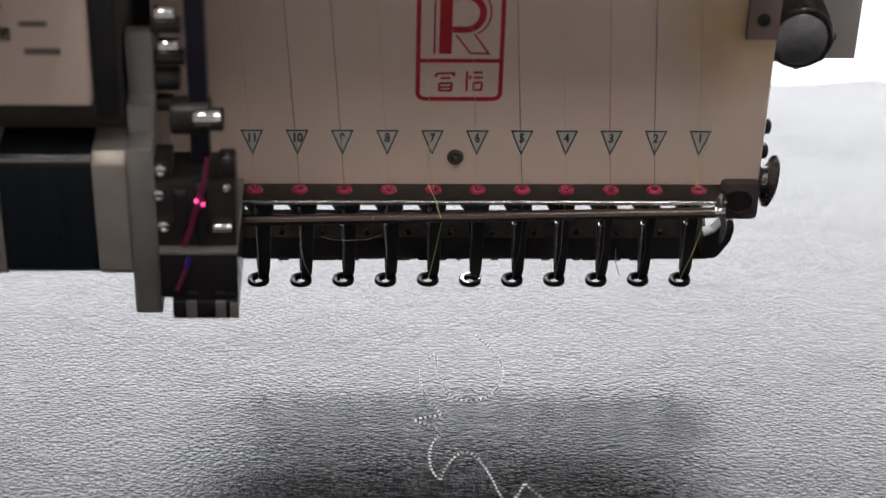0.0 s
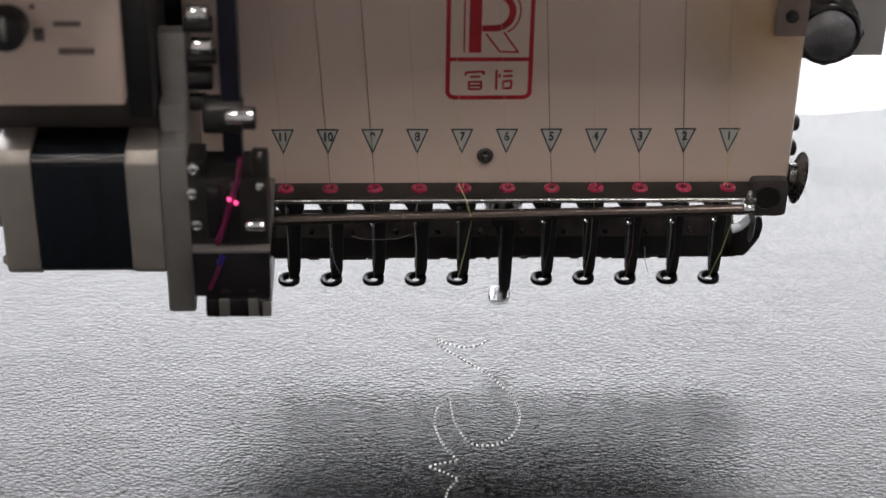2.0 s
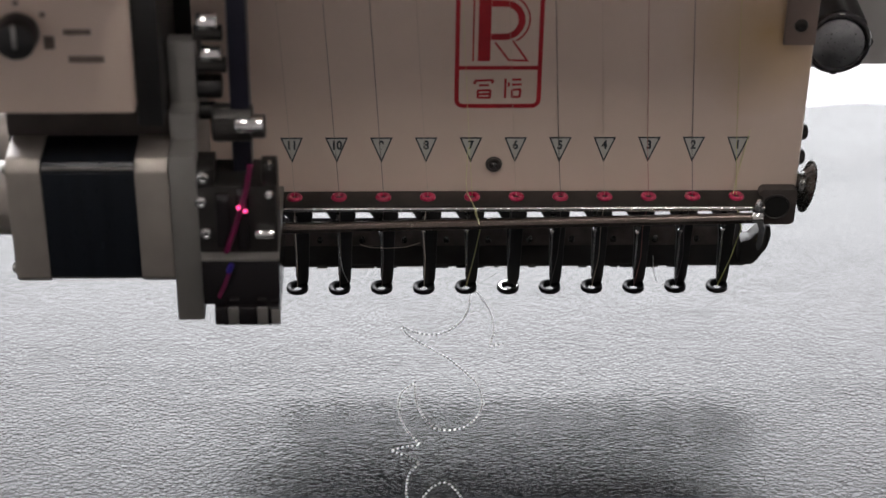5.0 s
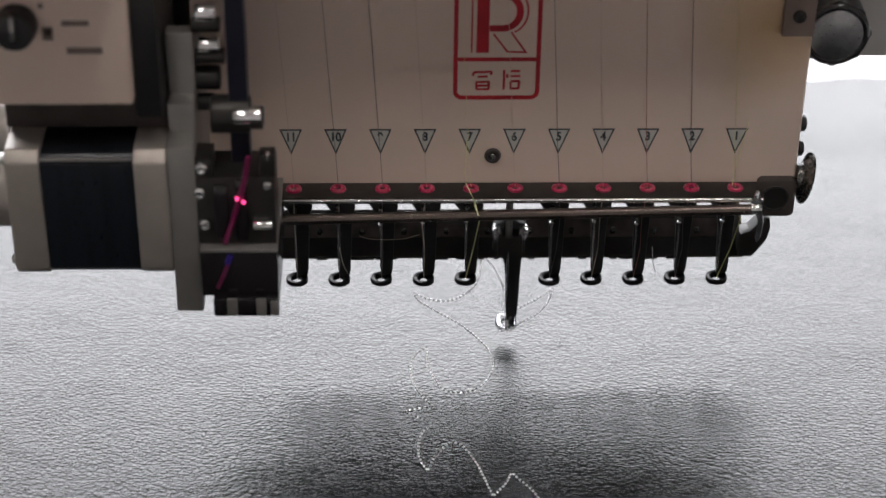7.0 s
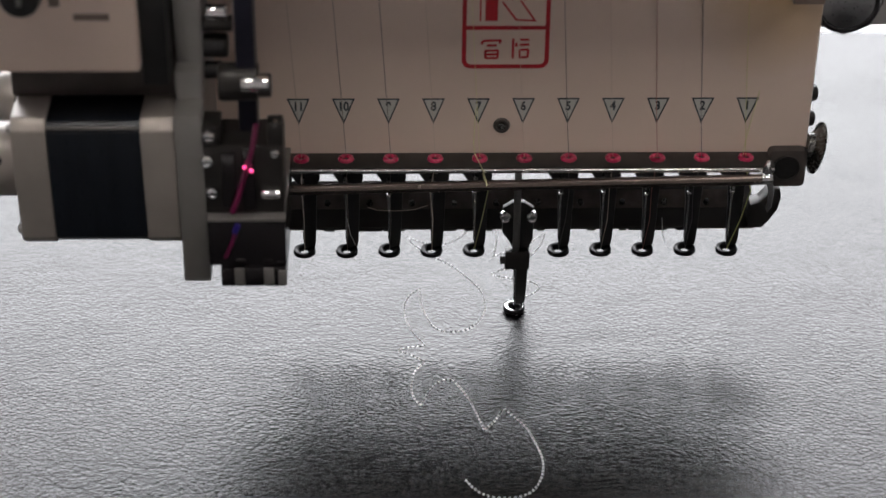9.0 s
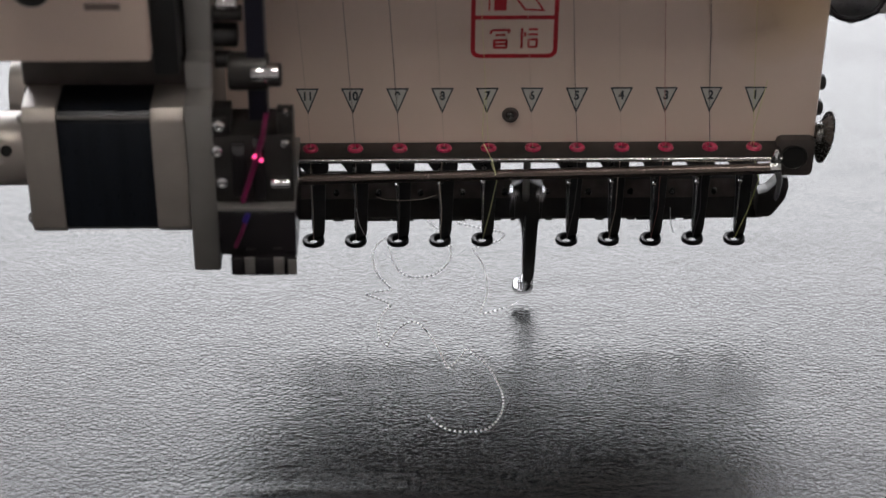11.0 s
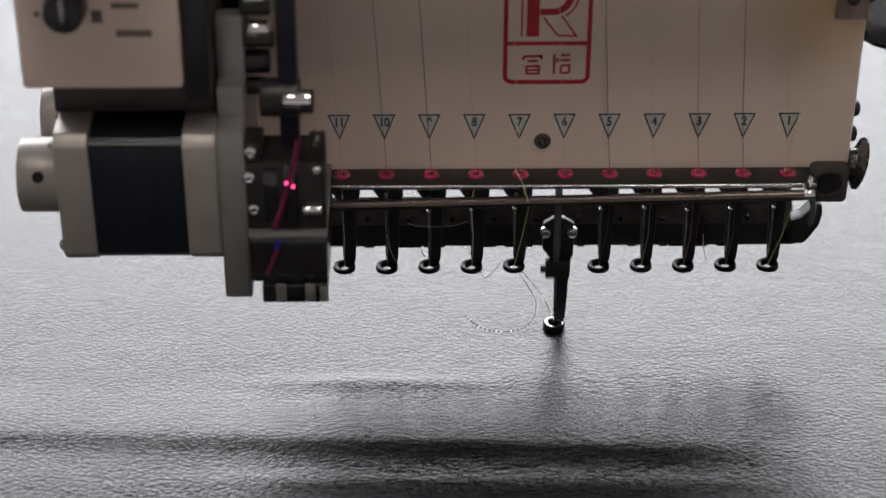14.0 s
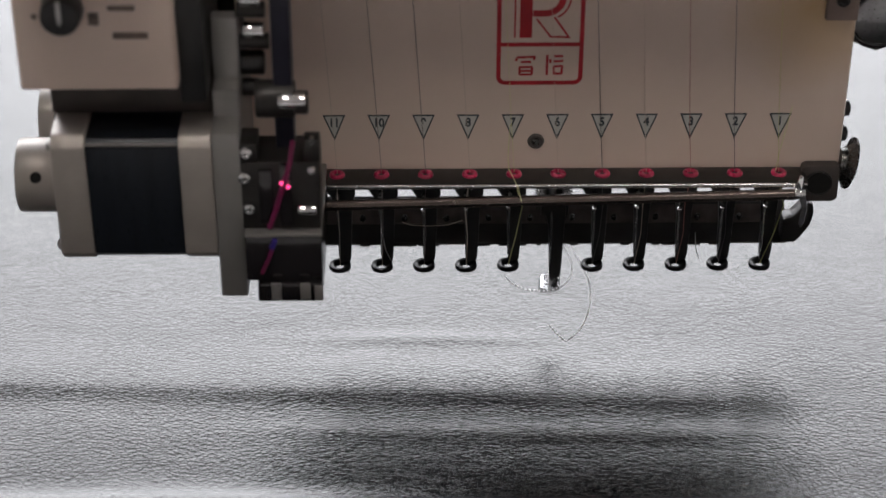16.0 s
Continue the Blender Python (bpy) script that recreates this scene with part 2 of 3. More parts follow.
def tube(bm, pts, r, seg=8):
    for a, c in zip(pts, pts[1:]):
        cyl(bm, a, c, r, seg=seg)
    for p in pts[1:-1]:
        b = bmesh.new()
        bmesh.ops.create_uvsphere(b, u_segments=seg, v_segments=6, radius=r * MM)
        bmesh.ops.translate(b, vec=Vector(p) * MM, verts=b.verts)
        put(bm, b)


def part(name, bm, material, parent=None, label="", smooth=True):
    """Links a bmesh as one mesh object under a thing or a part."""
    me = bpy.data.meshes.new(name)
    bm.to_mesh(me)
    bm.free()
    me.materials.append(material)
    if smooth:
        for p in me.polygons:
            p.use_smooth = True
        me.set_sharp_from_angle(angle=radians(38))
    ob = new(name, me)
    ob.parent = parent
    if label:
        tagged(ob, label)
    return ob


def made(fn, *a, **k):
    bm = bmesh.new()
    fn(bm, *a, **k)
    return bm


def thing(name, label, category, group="", kind="", place=(0, 0, 0)):
    ob = new(name)
    ob.empty_display_size = 0.02
    ob.location = Vector(place) * MM
    return tagged(ob, label, category, group, kind)


def screw(parent, c, r, axis="-y", material=None, name="screw", deep=1.6, label=""):
    """A round screw head with a socket, its face towards axis."""
    d = {"-y": Vector((0, -1, 0)), "x": Vector((1, 0, 0)), "z": Vector((0, 0, 1)), "-x": Vector((-1, 0, 0))}[axis]
    c = Vector(c)
    bm = bmesh.new()
    cyl(bm, c, c + d * deep, r, r * 0.86, 22, 0.25)
    ring(bm, c + d * deep, r * 0.5, r * 0.16, {"-y": "y", "x": "x", "-x": "x", "z": "z"}[axis], 18, 8)
    return part(name, bm, material or STEEL, parent, label)


# ================= the room =================
FLOOR_Z = -870


def room():
    X, Y0, Y1, Z1 = 3200, -3000, 2600, 3300
    floor = tagged(part("floor", made(box, -X, X, Y0, Y1, FLOOR_Z - 100, FLOOR_Z, 0), FLOOR), "grey painted workshop floor", "floor", kind="structure")
    tagged(part("ceiling", made(box, -X, X, Y0, Y1, Z1, Z1 + 120, 0), WALL), "plain grey ceiling", "ceiling", kind="structure")
    for nm, b in (("wall_south", (-X, X, Y0 - 150, Y0, FLOOR_Z, Z1)), ("wall_west", (-X - 150, -X, Y0, Y1, FLOOR_Z, Z1)), ("wall_east", (X, X + 150, Y0, Y1, FLOOR_Z, Z1))):
        tagged(part(nm, made(box, *b, 0), WALL), "plain grey plaster wall", "wall", kind="structure")
    bm = bmesh.new()
    wx, wz0, wz1 = 2700, 500, 2380
    box(bm, -X, X, Y1, Y1 + 200, FLOOR_Z, wz0, 0)
    box(bm, -X, X, Y1, Y1 + 200, wz1, Z1, 0)
    box(bm, -X, -wx, Y1, Y1 + 200, wz0, wz1, 0)
    box(bm, wx, X, Y1, Y1 + 200, wz0, wz1, 0)
    tagged(part("wall_north", bm, WALL), "plaster wall with one broad window", "wall", kind="structure")
    win = thing("window_1", "broad bright workshop window", "window", kind="structure", place=(0, Y1, wz0))
    fr = bmesh.new()
    for x in (-wx, -900, 900, wx):
        box(fr, x - 25, x + 25, 60, 120, 0, wz1 - wz0, 2)
    for z in (0, wz1 - wz0):
        box(fr, -wx, wx, 62, 118, z - 25, z + 25, 2)
    part("window_frame", fr, GREY_PANEL, win)
    tagged(part("backdrop", made(box, -4200, 4200, Y1 + 500, Y1 + 520, 100, 4200, 0), SKYGLOW), "white overcast sky outside the window", "sky", kind="structure")
    # two unseen glowing panels, added as fill for the front of the head
    for x in (-900, 900):
        lamp = thing("ceiling_light", "unseen square fill panel added at the ceiling", "ceiling light", "ceiling lights", place=(x, -1300, Z1 - 40))
        part("frame", made(box, -330, 330, -330, 330, 8, 40, 4), GREY_PANEL, lamp)
        part("diffuser", made(box, -300, 300, -300, 300, 0, 7, 2), FILLPANEL, lamp)


room()

# ================= machine table, beam and leather =================
TOP = -1.4


def machine_table():
    tb = thing("machine_table", "white laminate machine table under the leather", "table", place=(0, 0, FLOOR_Z))
    part("tabletop", made(box, -900, 900, -620, 900, TOP - 30 - FLOOR_Z, TOP - FLOOR_Z, 2), LAMINATE, tb)
    for x in (-820, 820):
        for y in (-560, 820):
            part("leg", made(box, x - 30, x + 30, y - 30, y + 30, 0, TOP - 31 - FLOOR_Z, 3), ALU_DARK, tb)


def machine_beam():
    bm = thing("machine_beam", "grey steel beam that carries the sewing head", "machine beam", place=(0, 0, TOP))
    part("crossbar", made(box, -760, 760, 40, 110, 335, 440, 4), GREY_PANEL, bm)
    for x in (-720, 720):
        part("post", made(box, x - 40, x + 40, 45, 105, 0.2, 334, 4), GREY_PANEL, bm)


machine_table()
machine_beam()


def sheet_height(x, y):
    """Low waves and pressed folds near the loose end of the leather, in millimetres."""
    soft = 1 / (1 + math.exp((x - 78) / 9))
    u = y + 178 + 0.045 * x
    h = (0.7 - 0.25 / (1 + math.exp((x + 85) / 15))) * soft * math.exp(-(u / (20 if u > 0 else 7.0)) ** 2)
    h += 0.2 * math.exp(-((y + 148 + 0.02 * x) / 3.5) ** 2) * math.exp(-((x + 30) / 34) ** 2)
    h += 0.2 * soft * math.exp(-((y + 199 + 0.02 * x) / 4.5) ** 2) / (1 + math.exp(-(x + 75) / 9))
    h += 2.2 * math.exp(-((y + 236 - 0.02 * x) / 8) ** 2) / (1 + math.exp((x + 48) / 16))
    if y < -120:
        h += min((-120 - y) / 120, 1) * 0.22 * (1 + noise.noise(Vector((x / 55, y / 26, 3))))
    if y > 120:
        h += min((y - 120) / 60, 1) * 0.7 * (1 + noise.noise(Vector((x / 30, y / 80, 8))))
    return max(h, 0)


def leather_sheet():
    xs = np.arange(-330, 331, 5.0)
    ys = np.concatenate([np.arange(-420, -250, 8.0), np.arange(-250, -120, 1.6), np.arange(-120, 120, 8.0), np.arange(120, 180.1, 3.0)])
    nx, ny = len(xs), len(ys)
    edge = [2.2 * math.sin(x / 23) + 1.3 * math.sin(x / 9 + 1) for x in xs]
    verts, faces = [], []
    for low in (0, 1):
        for j, y in enumerate(ys):
            for i, x in enumerate(xs):
                yy = y + (edge[i] if j == ny - 1 else 0)
                z = sheet_height(x, y) - 1.2 * low
                verts.append((x * MM, yy * MM, z * MM))
    n = nx * ny
    for j in range(ny - 1):
        for i in range(nx - 1):
            a = j * nx + i
            faces.append((a, a + 1, a + nx + 1, a + nx))
            faces.append((n + a, n + a + nx, n + a + nx + 1, n + a + 1))
    for i in range(nx - 1):
        faces.append((i + 1, i, n + i, n + i + 1))
        a = (ny - 1) * nx + i
        faces.append((a, a + 1, n + a + 1, n + a))
    for j in range(ny - 1):
        a = j * nx
        faces.append((a, a + nx, n + a + nx, n + a))
        a = j * nx + nx - 1
        faces.append((a + nx, a, n + a, n + a + nx))
    me = bpy.data.meshes.new("leather_sheet")
    me.from_pydata(verts, [], faces)
    me.materials.append(LEATHER)
    for p in me.polygons:
        p.use_smooth = True
    me.set_sharp_from_angle(angle=radians(50))
    return tagged(new("leather_sheet", me), "dark grained leather sheet being stitched, lying on the table", "leather sheet")


leather = leather_sheet()

# strokes of the stitched scroll, in millimetres on the leather, already sewn at the start
OLD_STROKES = [
    [(0.9, -110.1), (3.8, -115), (7.9, -118.2), (13.2, -119.1), (18.6, -118), (22.6, -113.5), (24.8, -106.5), (24.9, -100.3), (23.3, -93), (20.4, -84.6), (14.2, -75.4)],
    [(14.2, -75.4), (11.7, -81.1), (7.9, -86.5)],
    [(7.9, -86.5), (5.8, -78.7), (3.6, -71), (0.4, -63.6), (-2.4, -60.2), (-5.8, -61.5), (-9.4, -67), (-11.7, -73.9)],
    [(-11.7, -73.9), (-13.9, -69.8), (-14.7, -64), (-13.6, -56), (-10.2, -50.4)],
    [(-10.2, -50.4), (-14.3, -46.9), (-19.3, -44)],
    [(-19.3, -44), (-14.8, -42.3), (-9.9, -41.3)],
    [(-9.9, -41.3), (-14.3, -33.2), (-16.3, -25.4), (-16.5, -18.4), (-14.8, -12.4), (-11, -8.4)],
    [(-11, -8.4), (-11, -16.5), (-9.1, -25.4), (-5.8, -32.3), (-0.8, -33.9), (4.3, -32.4), (8.4, -27.5), (10.8, -19.7), (9.6, -9.6), (5.2, -1.3)],
]
# strokes sewn during the clip, with the seconds at which the needle passes
NEW_STROKES = [
    [(-0.2, 5.2, -1.3), (0.15, 0.6, 5.1), (0.5, -5.8, 11.5), (0.9, -12.9, 19.1), (1.15, -15, 24.3)],
    [(1.15, -15, 24.3), (1.35, -10, 20.6), (1.6, -3.4, 19.3), (1.9, 2.5, 23), (2.25, 7, 30), (2.65, 9, 39), (3.1, 9.5, 49.7)],
    [(3.1, 9.5, 49.7), (3.35, 12.8, 43.1), (3.65, 15.6, 34), (4.0, 16.8, 24), (4.6, 14.9, 12)],
    [(4.6, 14.9, 12), (5.0, 22, 15.3), (5.4, 28.2, 20.4), (5.75, 34.1, 26.4)],
    [(5.75, 34.1, 26.4), (6.0, 31.8, 18.3), (6.3, 27, 10.6), (6.6, 20.2, 5), (6.95, 13.5, 0.4)],
    [(6.95, 13.5, 0.4), (7.2, 18.1, -1.5), (7.5, 26.5, -4.3), (7.8, 30, -7), (8.05, 28, -11), (8.35, 23, -14), (8.65, 18.3, -15.7)],
    [(8.65, 18.3, -15.7), (9.1, 21.7, -26.5), (9.5, 22.6, -36.9), (9.9, 21.8, -47.1), (10.3, 19.1, -56.2)],
    [(10.3, 19.1, -56.2), (10.6, 26.3, -53.3), (11.0, 32.2, -49.5), (11.2, 34.2, -46)],
    [(11.2, 34.2, -46), (11.4, 32.6, -55), (11.65, 29, -62), (12.0, 22.6, -69.2), (12.35, 18.6, -76)],
    [(12.35, 18.6, -76), (12.6, 20.8, -82), (13.0, 25.4, -92), (13.5, 28.8, -103.5), (14.0, 30.3, -117), (14.5, 29.2, -130), (15.0, 25.2, -142.6), (15.5, 19.9, -150)],
    [(15.5, 19.9, -150), (15.75, 17, -145), (16.0, 14.6, -139.5)],
]


def smooth_line(pts, pitch=1.65):
    """Evenly spaced points along a smooth curve through pts, of any number of values each."""
    p = [np.array(q, float) for q in pts]
    p = [2 * p[0] - p[1]] + p + [2 * p[-1] - p[-2]]
    fine = []
    for a, b, c, d in zip(p, p[1:], p[2:], p[3:]):
        for u in np.linspace(0, 1, 24, endpoint=False):
            fine.append(0.5 * (2 * b + (c - a) * u + (2 * a - 5 * b + 4 * c - d) * u * u + (3 * b - a - 3 * c + d) * u ** 3))
    fine.append(p[-2])
    fine = np.array(fine)
    run = np.concatenate([[0], np.cumsum(np.linalg.norm(np.diff(fine[:, -2:], axis=0), axis=1))])
    k = max(int(round(run[-1] / pitch)), 1)
    at = np.linspace(0, run[-1], k + 1)
    return np.stack([np.interp(at, run, fine[:, i]) for i in range(fine.shape[1])], 1)


def stitch(bm, a, b):
    """One plump thread stitch that dips into the leather at both ends."""
    a, b = Vector((*a, 0)), Vector((*b, 0))
    along = (b - a).normalized()
    side = Vector((-along.y, along.x, 0))
    base = sheet_height(*(((a + b) / 2).xy))
    rows = []
    for u, r, z in ((0.24, 0.12, -0.10), (0.34, 0.30, 0.05), (0.5, 0.36, 0.10), (0.66, 0.30, 0.05), (0.76, 0.12, -0.10)):
        c = a.lerp(b, u) + Vector((0, 0, z + base))
        rows.append([bm.verts.new((c + side * (r * math.cos(q)) + Vector((0, 0, 0.6 * r * math.sin(q)))) * MM) for q in (0, 1.05, 2.09, 3.14, 4.19, 5.24)])
    for r0, r1 in zip(rows, rows[1:]):
        for i in range(6):
            bm.faces.new((r0[i], r0[(i + 1) % 6], r1[(i + 1) % 6], r1[i]))
    bm.faces.new(rows[0][::-1])
    bm.faces.new(rows[-1])


def pricks(bm, pts):
    for x, y in pts:
        z = sheet_height(x, y) + 0.03
        ring_pts = [bm.verts.new(Vector((x + 0.22 * math.cos(q), y + 0.22 * math.sin(q), z)) * MM) for q in np.linspace(0, 2 * math.pi, 8, endpoint=False)]
        low = bm.verts.new(Vector((x, y, z - 0.02)) * MM)
        for i in range(8):
            bm.faces.new((ring_pts[i], ring_pts[(i + 1) % 8], low))


for stroke in OLD_STROKES:
    pts = smooth_line(stroke)
    bm = bmesh.new()
    for a, b in zip(pts, pts[1:]):
        stitch(bm, a, b)
    seam = tagged(part("seam", bm, STITCH, leather), "finished line of pale grey stitches", kind="stuff")
    bm = bmesh.new()
    pricks(bm, pts)
    part("needle_holes", bm, HOLE, seam, smooth=False)["kind"] = "stuff"

# each short run of stitches lies inside the leather until the needle pulls it up
RUNS = []
for stroke in NEW_STROKES:
    pts = smooth_line(stroke)
    for i in range(0, len(pts) - 1, 3):
        seg = pts[i:i + 4]
        bm = bmesh.new()
        for a, b in zip(seg, seg[1:]):
            stitch(bm, a[1:], b[1:])
        pricks(bm, seg[:, 1:])
        run = part("stitch_run", bm, STITCH, leather)
        run.data.materials.append(HOLE)
        for p in run.data.polygons:
            if len(p.vertices) == 3:
                p.material_index = 1
        RUNS.append((run, float(seg[-1][0])))

# ================= sewing head =================
PITCH = 14.0
head = thing("embroidery_head", "cream eleven-needle embroidery sewing head above the leather", "embroidery machine", place=(0, 0, 0))


def cover():
    bm = bmesh.new()
    prism(bm, [(-99, -9.7), (88.9, -9.7), (90.0, -9.3), (90.5, -8.2), (90.5, 12), (89.2, 12), (89.2, -8.0), (88.7, -8.5), (-99, -8.5)], "z", 67.8, 300)
    box(bm, -99, 90, -9, 12, 299, 300.5, 0.3)
    return part("cover", bm, CREAM_FACE, head, "cream enamelled front cover with printed channels")


face = cover()
# out-of-view overhang, added so the cover darkens towards its top
part("upper_case", made(box, -99, 90.5, -37, -9.9, 160, 300, 2.0), CREAM, head, "unseen cream overhang added to shade the top of the cover")
Y = -9.7


def flat(pts, name, material, parent, thick=0.12, label=""):
    bm = bmesh.new()
    for p in pts:
        prism(bm, p, "y", Y - thick, Y + 0.1)
    return part(name, bm, material, parent, label, smooth=False)


def band(pts, w, name, material, parent, closed=True, thick=0.12, label=""):
    """A flat printed line of width w along pts, mitred at the joints."""
    p = [Vector(q) for q in pts]
    n = len(p)
    left, right = [], []
    for i in range(n):
        a = p[i - 1] if closed or i else 2 * p[0] - p[1]
        c = p[(i + 1) % n] if closed or i < n - 1 else 2 * p[-1] - p[-2]
        d0, d1 = (p[i] - a).normalized(), (c - p[i]).normalized()
        m = Vector((-(d0 + d1).y, (d0 + d1).x)).normalized()
        k = w / 2 / max(m.dot(Vector((-d0.y, d0.x))), 0.35)
        left.append(p[i] + m * k)
        right.append(p[i] - m * k)
    bm = bmesh.new()
    v = [[bm.verts.new(Vector((q.x, y, q.y)) * MM) for y in (Y - thick, Y + 0.1)] for q in left + right]
    for i in range(n if closed else n - 1):
        j = (i + 1) % n
        bm.faces.new((v[i][0], v[j][0], v[n + j][0], v[n + i][0]))
        bm.faces.new((v[i][0], v[i][1], v[j][1], v[j][0]))
        bm.faces.new((v[n + i][0], v[n + j][0], v[n + j][1], v[n + i][1]))
    bmesh.ops.recalc_face_normals(bm, faces=bm.faces)
    return part(name, bm, material, parent, label, smooth=False)


def rounded(x0, x1, z0, z1, r, n=5):
    pts = []
    for cx, cz, a0 in ((x1 - r, z1 - r, 0), (x0 + r, z1 - r, 90), (x0 + r, z0 + r, 180), (x1 - r, z0 + r, 270)):
        pts += [(cx + r * math.cos(radians(a0 + 90 * i / n)), cz + r * math.sin(radians(a0 + 90 * i / n))) for i in range(n + 1)]
    return pts


def emblem():
    """A red printed frame with plain shapes."""
    band(rounded(-18.8, 6.6, 98.6, 141, 2.2), 1.35, "emblem_frame", RED_PRINT, face, label="red printed frame emblem")
    flat([[(-18.3, 111.2), (6.1, 111.2), (6.1, 112.5), (-18.3, 112.5)]], "emblem_divider", RED_PRINT, face)
    flat([[(-12.5, 114.2), (-8.7, 114.2), (-8.7, 135), (-12.5, 135)]], "emblem_shape", RED_PRINT, face)
    flat([[(-14.2, 114.2), (-13.7, 114.2), (-13.7, 136.5), (-14.2, 136.5)]], "emblem_shape", RED_PRINT, face)
    arc, arc2 = [], []
    for i in range(17):
        q = radians(-90 + 180 * i / 16)
        arc.append((-4.6 + 5.2 * math.cos(q), 128.0 + 5.6 * math.sin(q)))
        arc2.append((-3.4 + 6.4 * math.cos(q), 128.2 + 7.6 * math.sin(q)))
    band([(-8.6, 122.4)] + arc + [(-8.6, 133.6)], 2.1, "emblem_shape", RED_PRINT, face, closed=False)
    band(arc2[2:] + [(-12.5, 135.9)], 0.55, "emblem_shape", RED_PRINT, face, closed=False)
    band([(-7.4, 120.6), (-3.0, 114.5), (2.6, 114.3), (-2.0, 121.2)], 0.6, "emblem_shape", RED_PRINT, face, closed=False)
    # two clusters of plain strokes under the divider
    def strokes(x0, lines):
        for a, b in lines:
            band([(x0 + a[0], 101.2 + a[1]), (x0 + b[0], 101.2 + b[1])], 0.72, "emblem_bar", RED_PRINT, face, closed=False, thick=0.1)
    strokes(-13.4, (((0.3, 6.2), (5.9, 6.4)), ((0.3, 6.2), (0.0, 5.0)), ((5.9, 6.4), (5.4, 5.3)), ((1.5, 4.6), (4.6, 4.7)),
                    ((1.0, 2.8), (5.1, 2.9)), ((1.1, 2.8), (1.2, 0.2)), ((5.0, 2.9), (4.9, 0.2)), ((1.2, 1.5), (4.9, 1.6)), ((1.2, 0.3), (4.9, 0.3))))
    strokes(-4.7, (((0.9, 7.0), (0.9, 0.1)), ((1.9, 5.6), (1.9, 4.2)), ((3.0, 6.6), (5.8, 6.6)), ((2.8, 4.8), (5.9, 4.9)),
                   ((2.9, 3.0), (5.7, 3.2)), ((3.0, 3.0), (3.1, 0.3)), ((5.6, 3.2), (5.4, 0.4)), ((3.1, 0.5), (5.4, 0.6))))


emblem()


def numeral(txt, x, z, size):
    cu = bpy.data.curves.new("numeral", "FONT")
    cu.body, cu.size, cu.align_x, cu.align_y, cu.extrude, cu.offset = txt, size * MM, "CENTER", "CENTER", 0.00006, 0.00013
    tmp = new("numeral_text", cu)
    me = bpy.data.meshes.new_from_object(tmp.evaluated_get(bpy.context.evaluated_depsgraph_get()))
    bpy.data.objects.remove(tmp)
    bpy.data.curves.remove(cu)
    me.materials.clear()
    me.materials.append(INK)
    ob = new("numeral", me)
    ob.parent = face
    ob.matrix_basis = pose(x * MM, (Y - 0.2) * MM, z * MM, 90) @ Matrix.Diagonal((0.8, 1, 1, 1))
    return ob


for k in range(1, 12):
    x = PITCH * (6 - k)
    tri = [(x - 3.2, 87.2), (x + 3.2, 87.2), (x, 78.9)]
    flat([tri], "triangle_fill", PALE_PRINT, face, 0.06)
    band(tri, 0.45, "triangle_mark", INK, face)
    numeral(str(k), x, 84.6, 4.3)

bm = bmesh.new()
cyl(bm, (-6.6, -9.6, 77.8), (-6.6, -10.3, 77.8), 2.75, 2.5, 26, 0.2)
ring(bm, (-6.6, -10.4, 77.8), 2.05, 0.4, "y")
part("cover_screw_washer", bm, END_BROWN, head)
screw(head, (-6.6, -10.1, 77.8), 1.3, "-y", DARK_METAL, "cover_screw", 0.9)

# thread guide ledge with ceramic eyes
bm = bmesh.new()
box(bm, -99, 79, -18.8, -6, 66.6, 67.7, 0.25)
box(bm, -99, 89, -8.3, -6.2, 67.0, 77.5, 0.2)
part("thread_ledge", bm, BLACK_STEEL, head)
part("ledge_lip", made(box, -99, 79, -19.6, -18.7, 65.9, 67.4, 0.42, 4), LIP_STEEL, head, "polished front lip")
for k in range(1, 12):
    bm = bmesh.new()
    ring(bm, (PITCH * (6 - k) + 0.6, -13.5, 67.9), 1.75, 0.8, "z", 24, 10)
    part("thread_eye", bm, PINK, head, "pink ceramic thread eye")

# body behind the cover, well above the needle line
part("head_body", made(prism, [(-97, 296), (-97, 90), (-94, 78), (-86, 70), (-74, 66.8), (56, 66.8), (70, 69.5), (82, 76), (88.5, 90), (88.5, 296)], "y", -6.1, 22, 0.6), BLACK_STEEL, head)
bm = bmesh.new()
prism(bm, rounded(-103, 72, 69.5, 334, 24, 8), "y", 22.2, 36, 0.6)
part("machine_arm", bm, BLACK_STEEL, head, "dark arm that carries the head")
# black backing added to block light leaking past the cover's left edge
part("left_panel", made(box, -113, -99.2, -8, 8, 110, 296, 0.6), PLASTIC, head)
part("mounting_block", made(box, -60, 57, 36.2, 70, 250, 334, 2.0), BLACK_STEEL, head)

# take-off rod with its holder
bm = bmesh.new()
cyl(bm, (-101, -21, 60.6), (75.2, -21, 64.4), 1.75, seg=28)
part("thread_rod", bm, DARK_ROD, head, "dark finely ribbed thread rod")
bm = bmesh.new()
cyl(bm, (74.6, -21, 64.6), (78.2, -21, 64.7), 1.9, 1.7, 24, 0.4)
prism(bm, [(74.6, 67.2), (76.0, 71.2), (77.0, 71.0), (78.0, 66), (79.2, 60), (78.8, 54), (77.6, 52), (76.8, 54), (77.4, 60)], "y", -21.4, -20.4, 0.25)
part("rod_holder", bm, CHROME, head, "shiny bent rod holder")

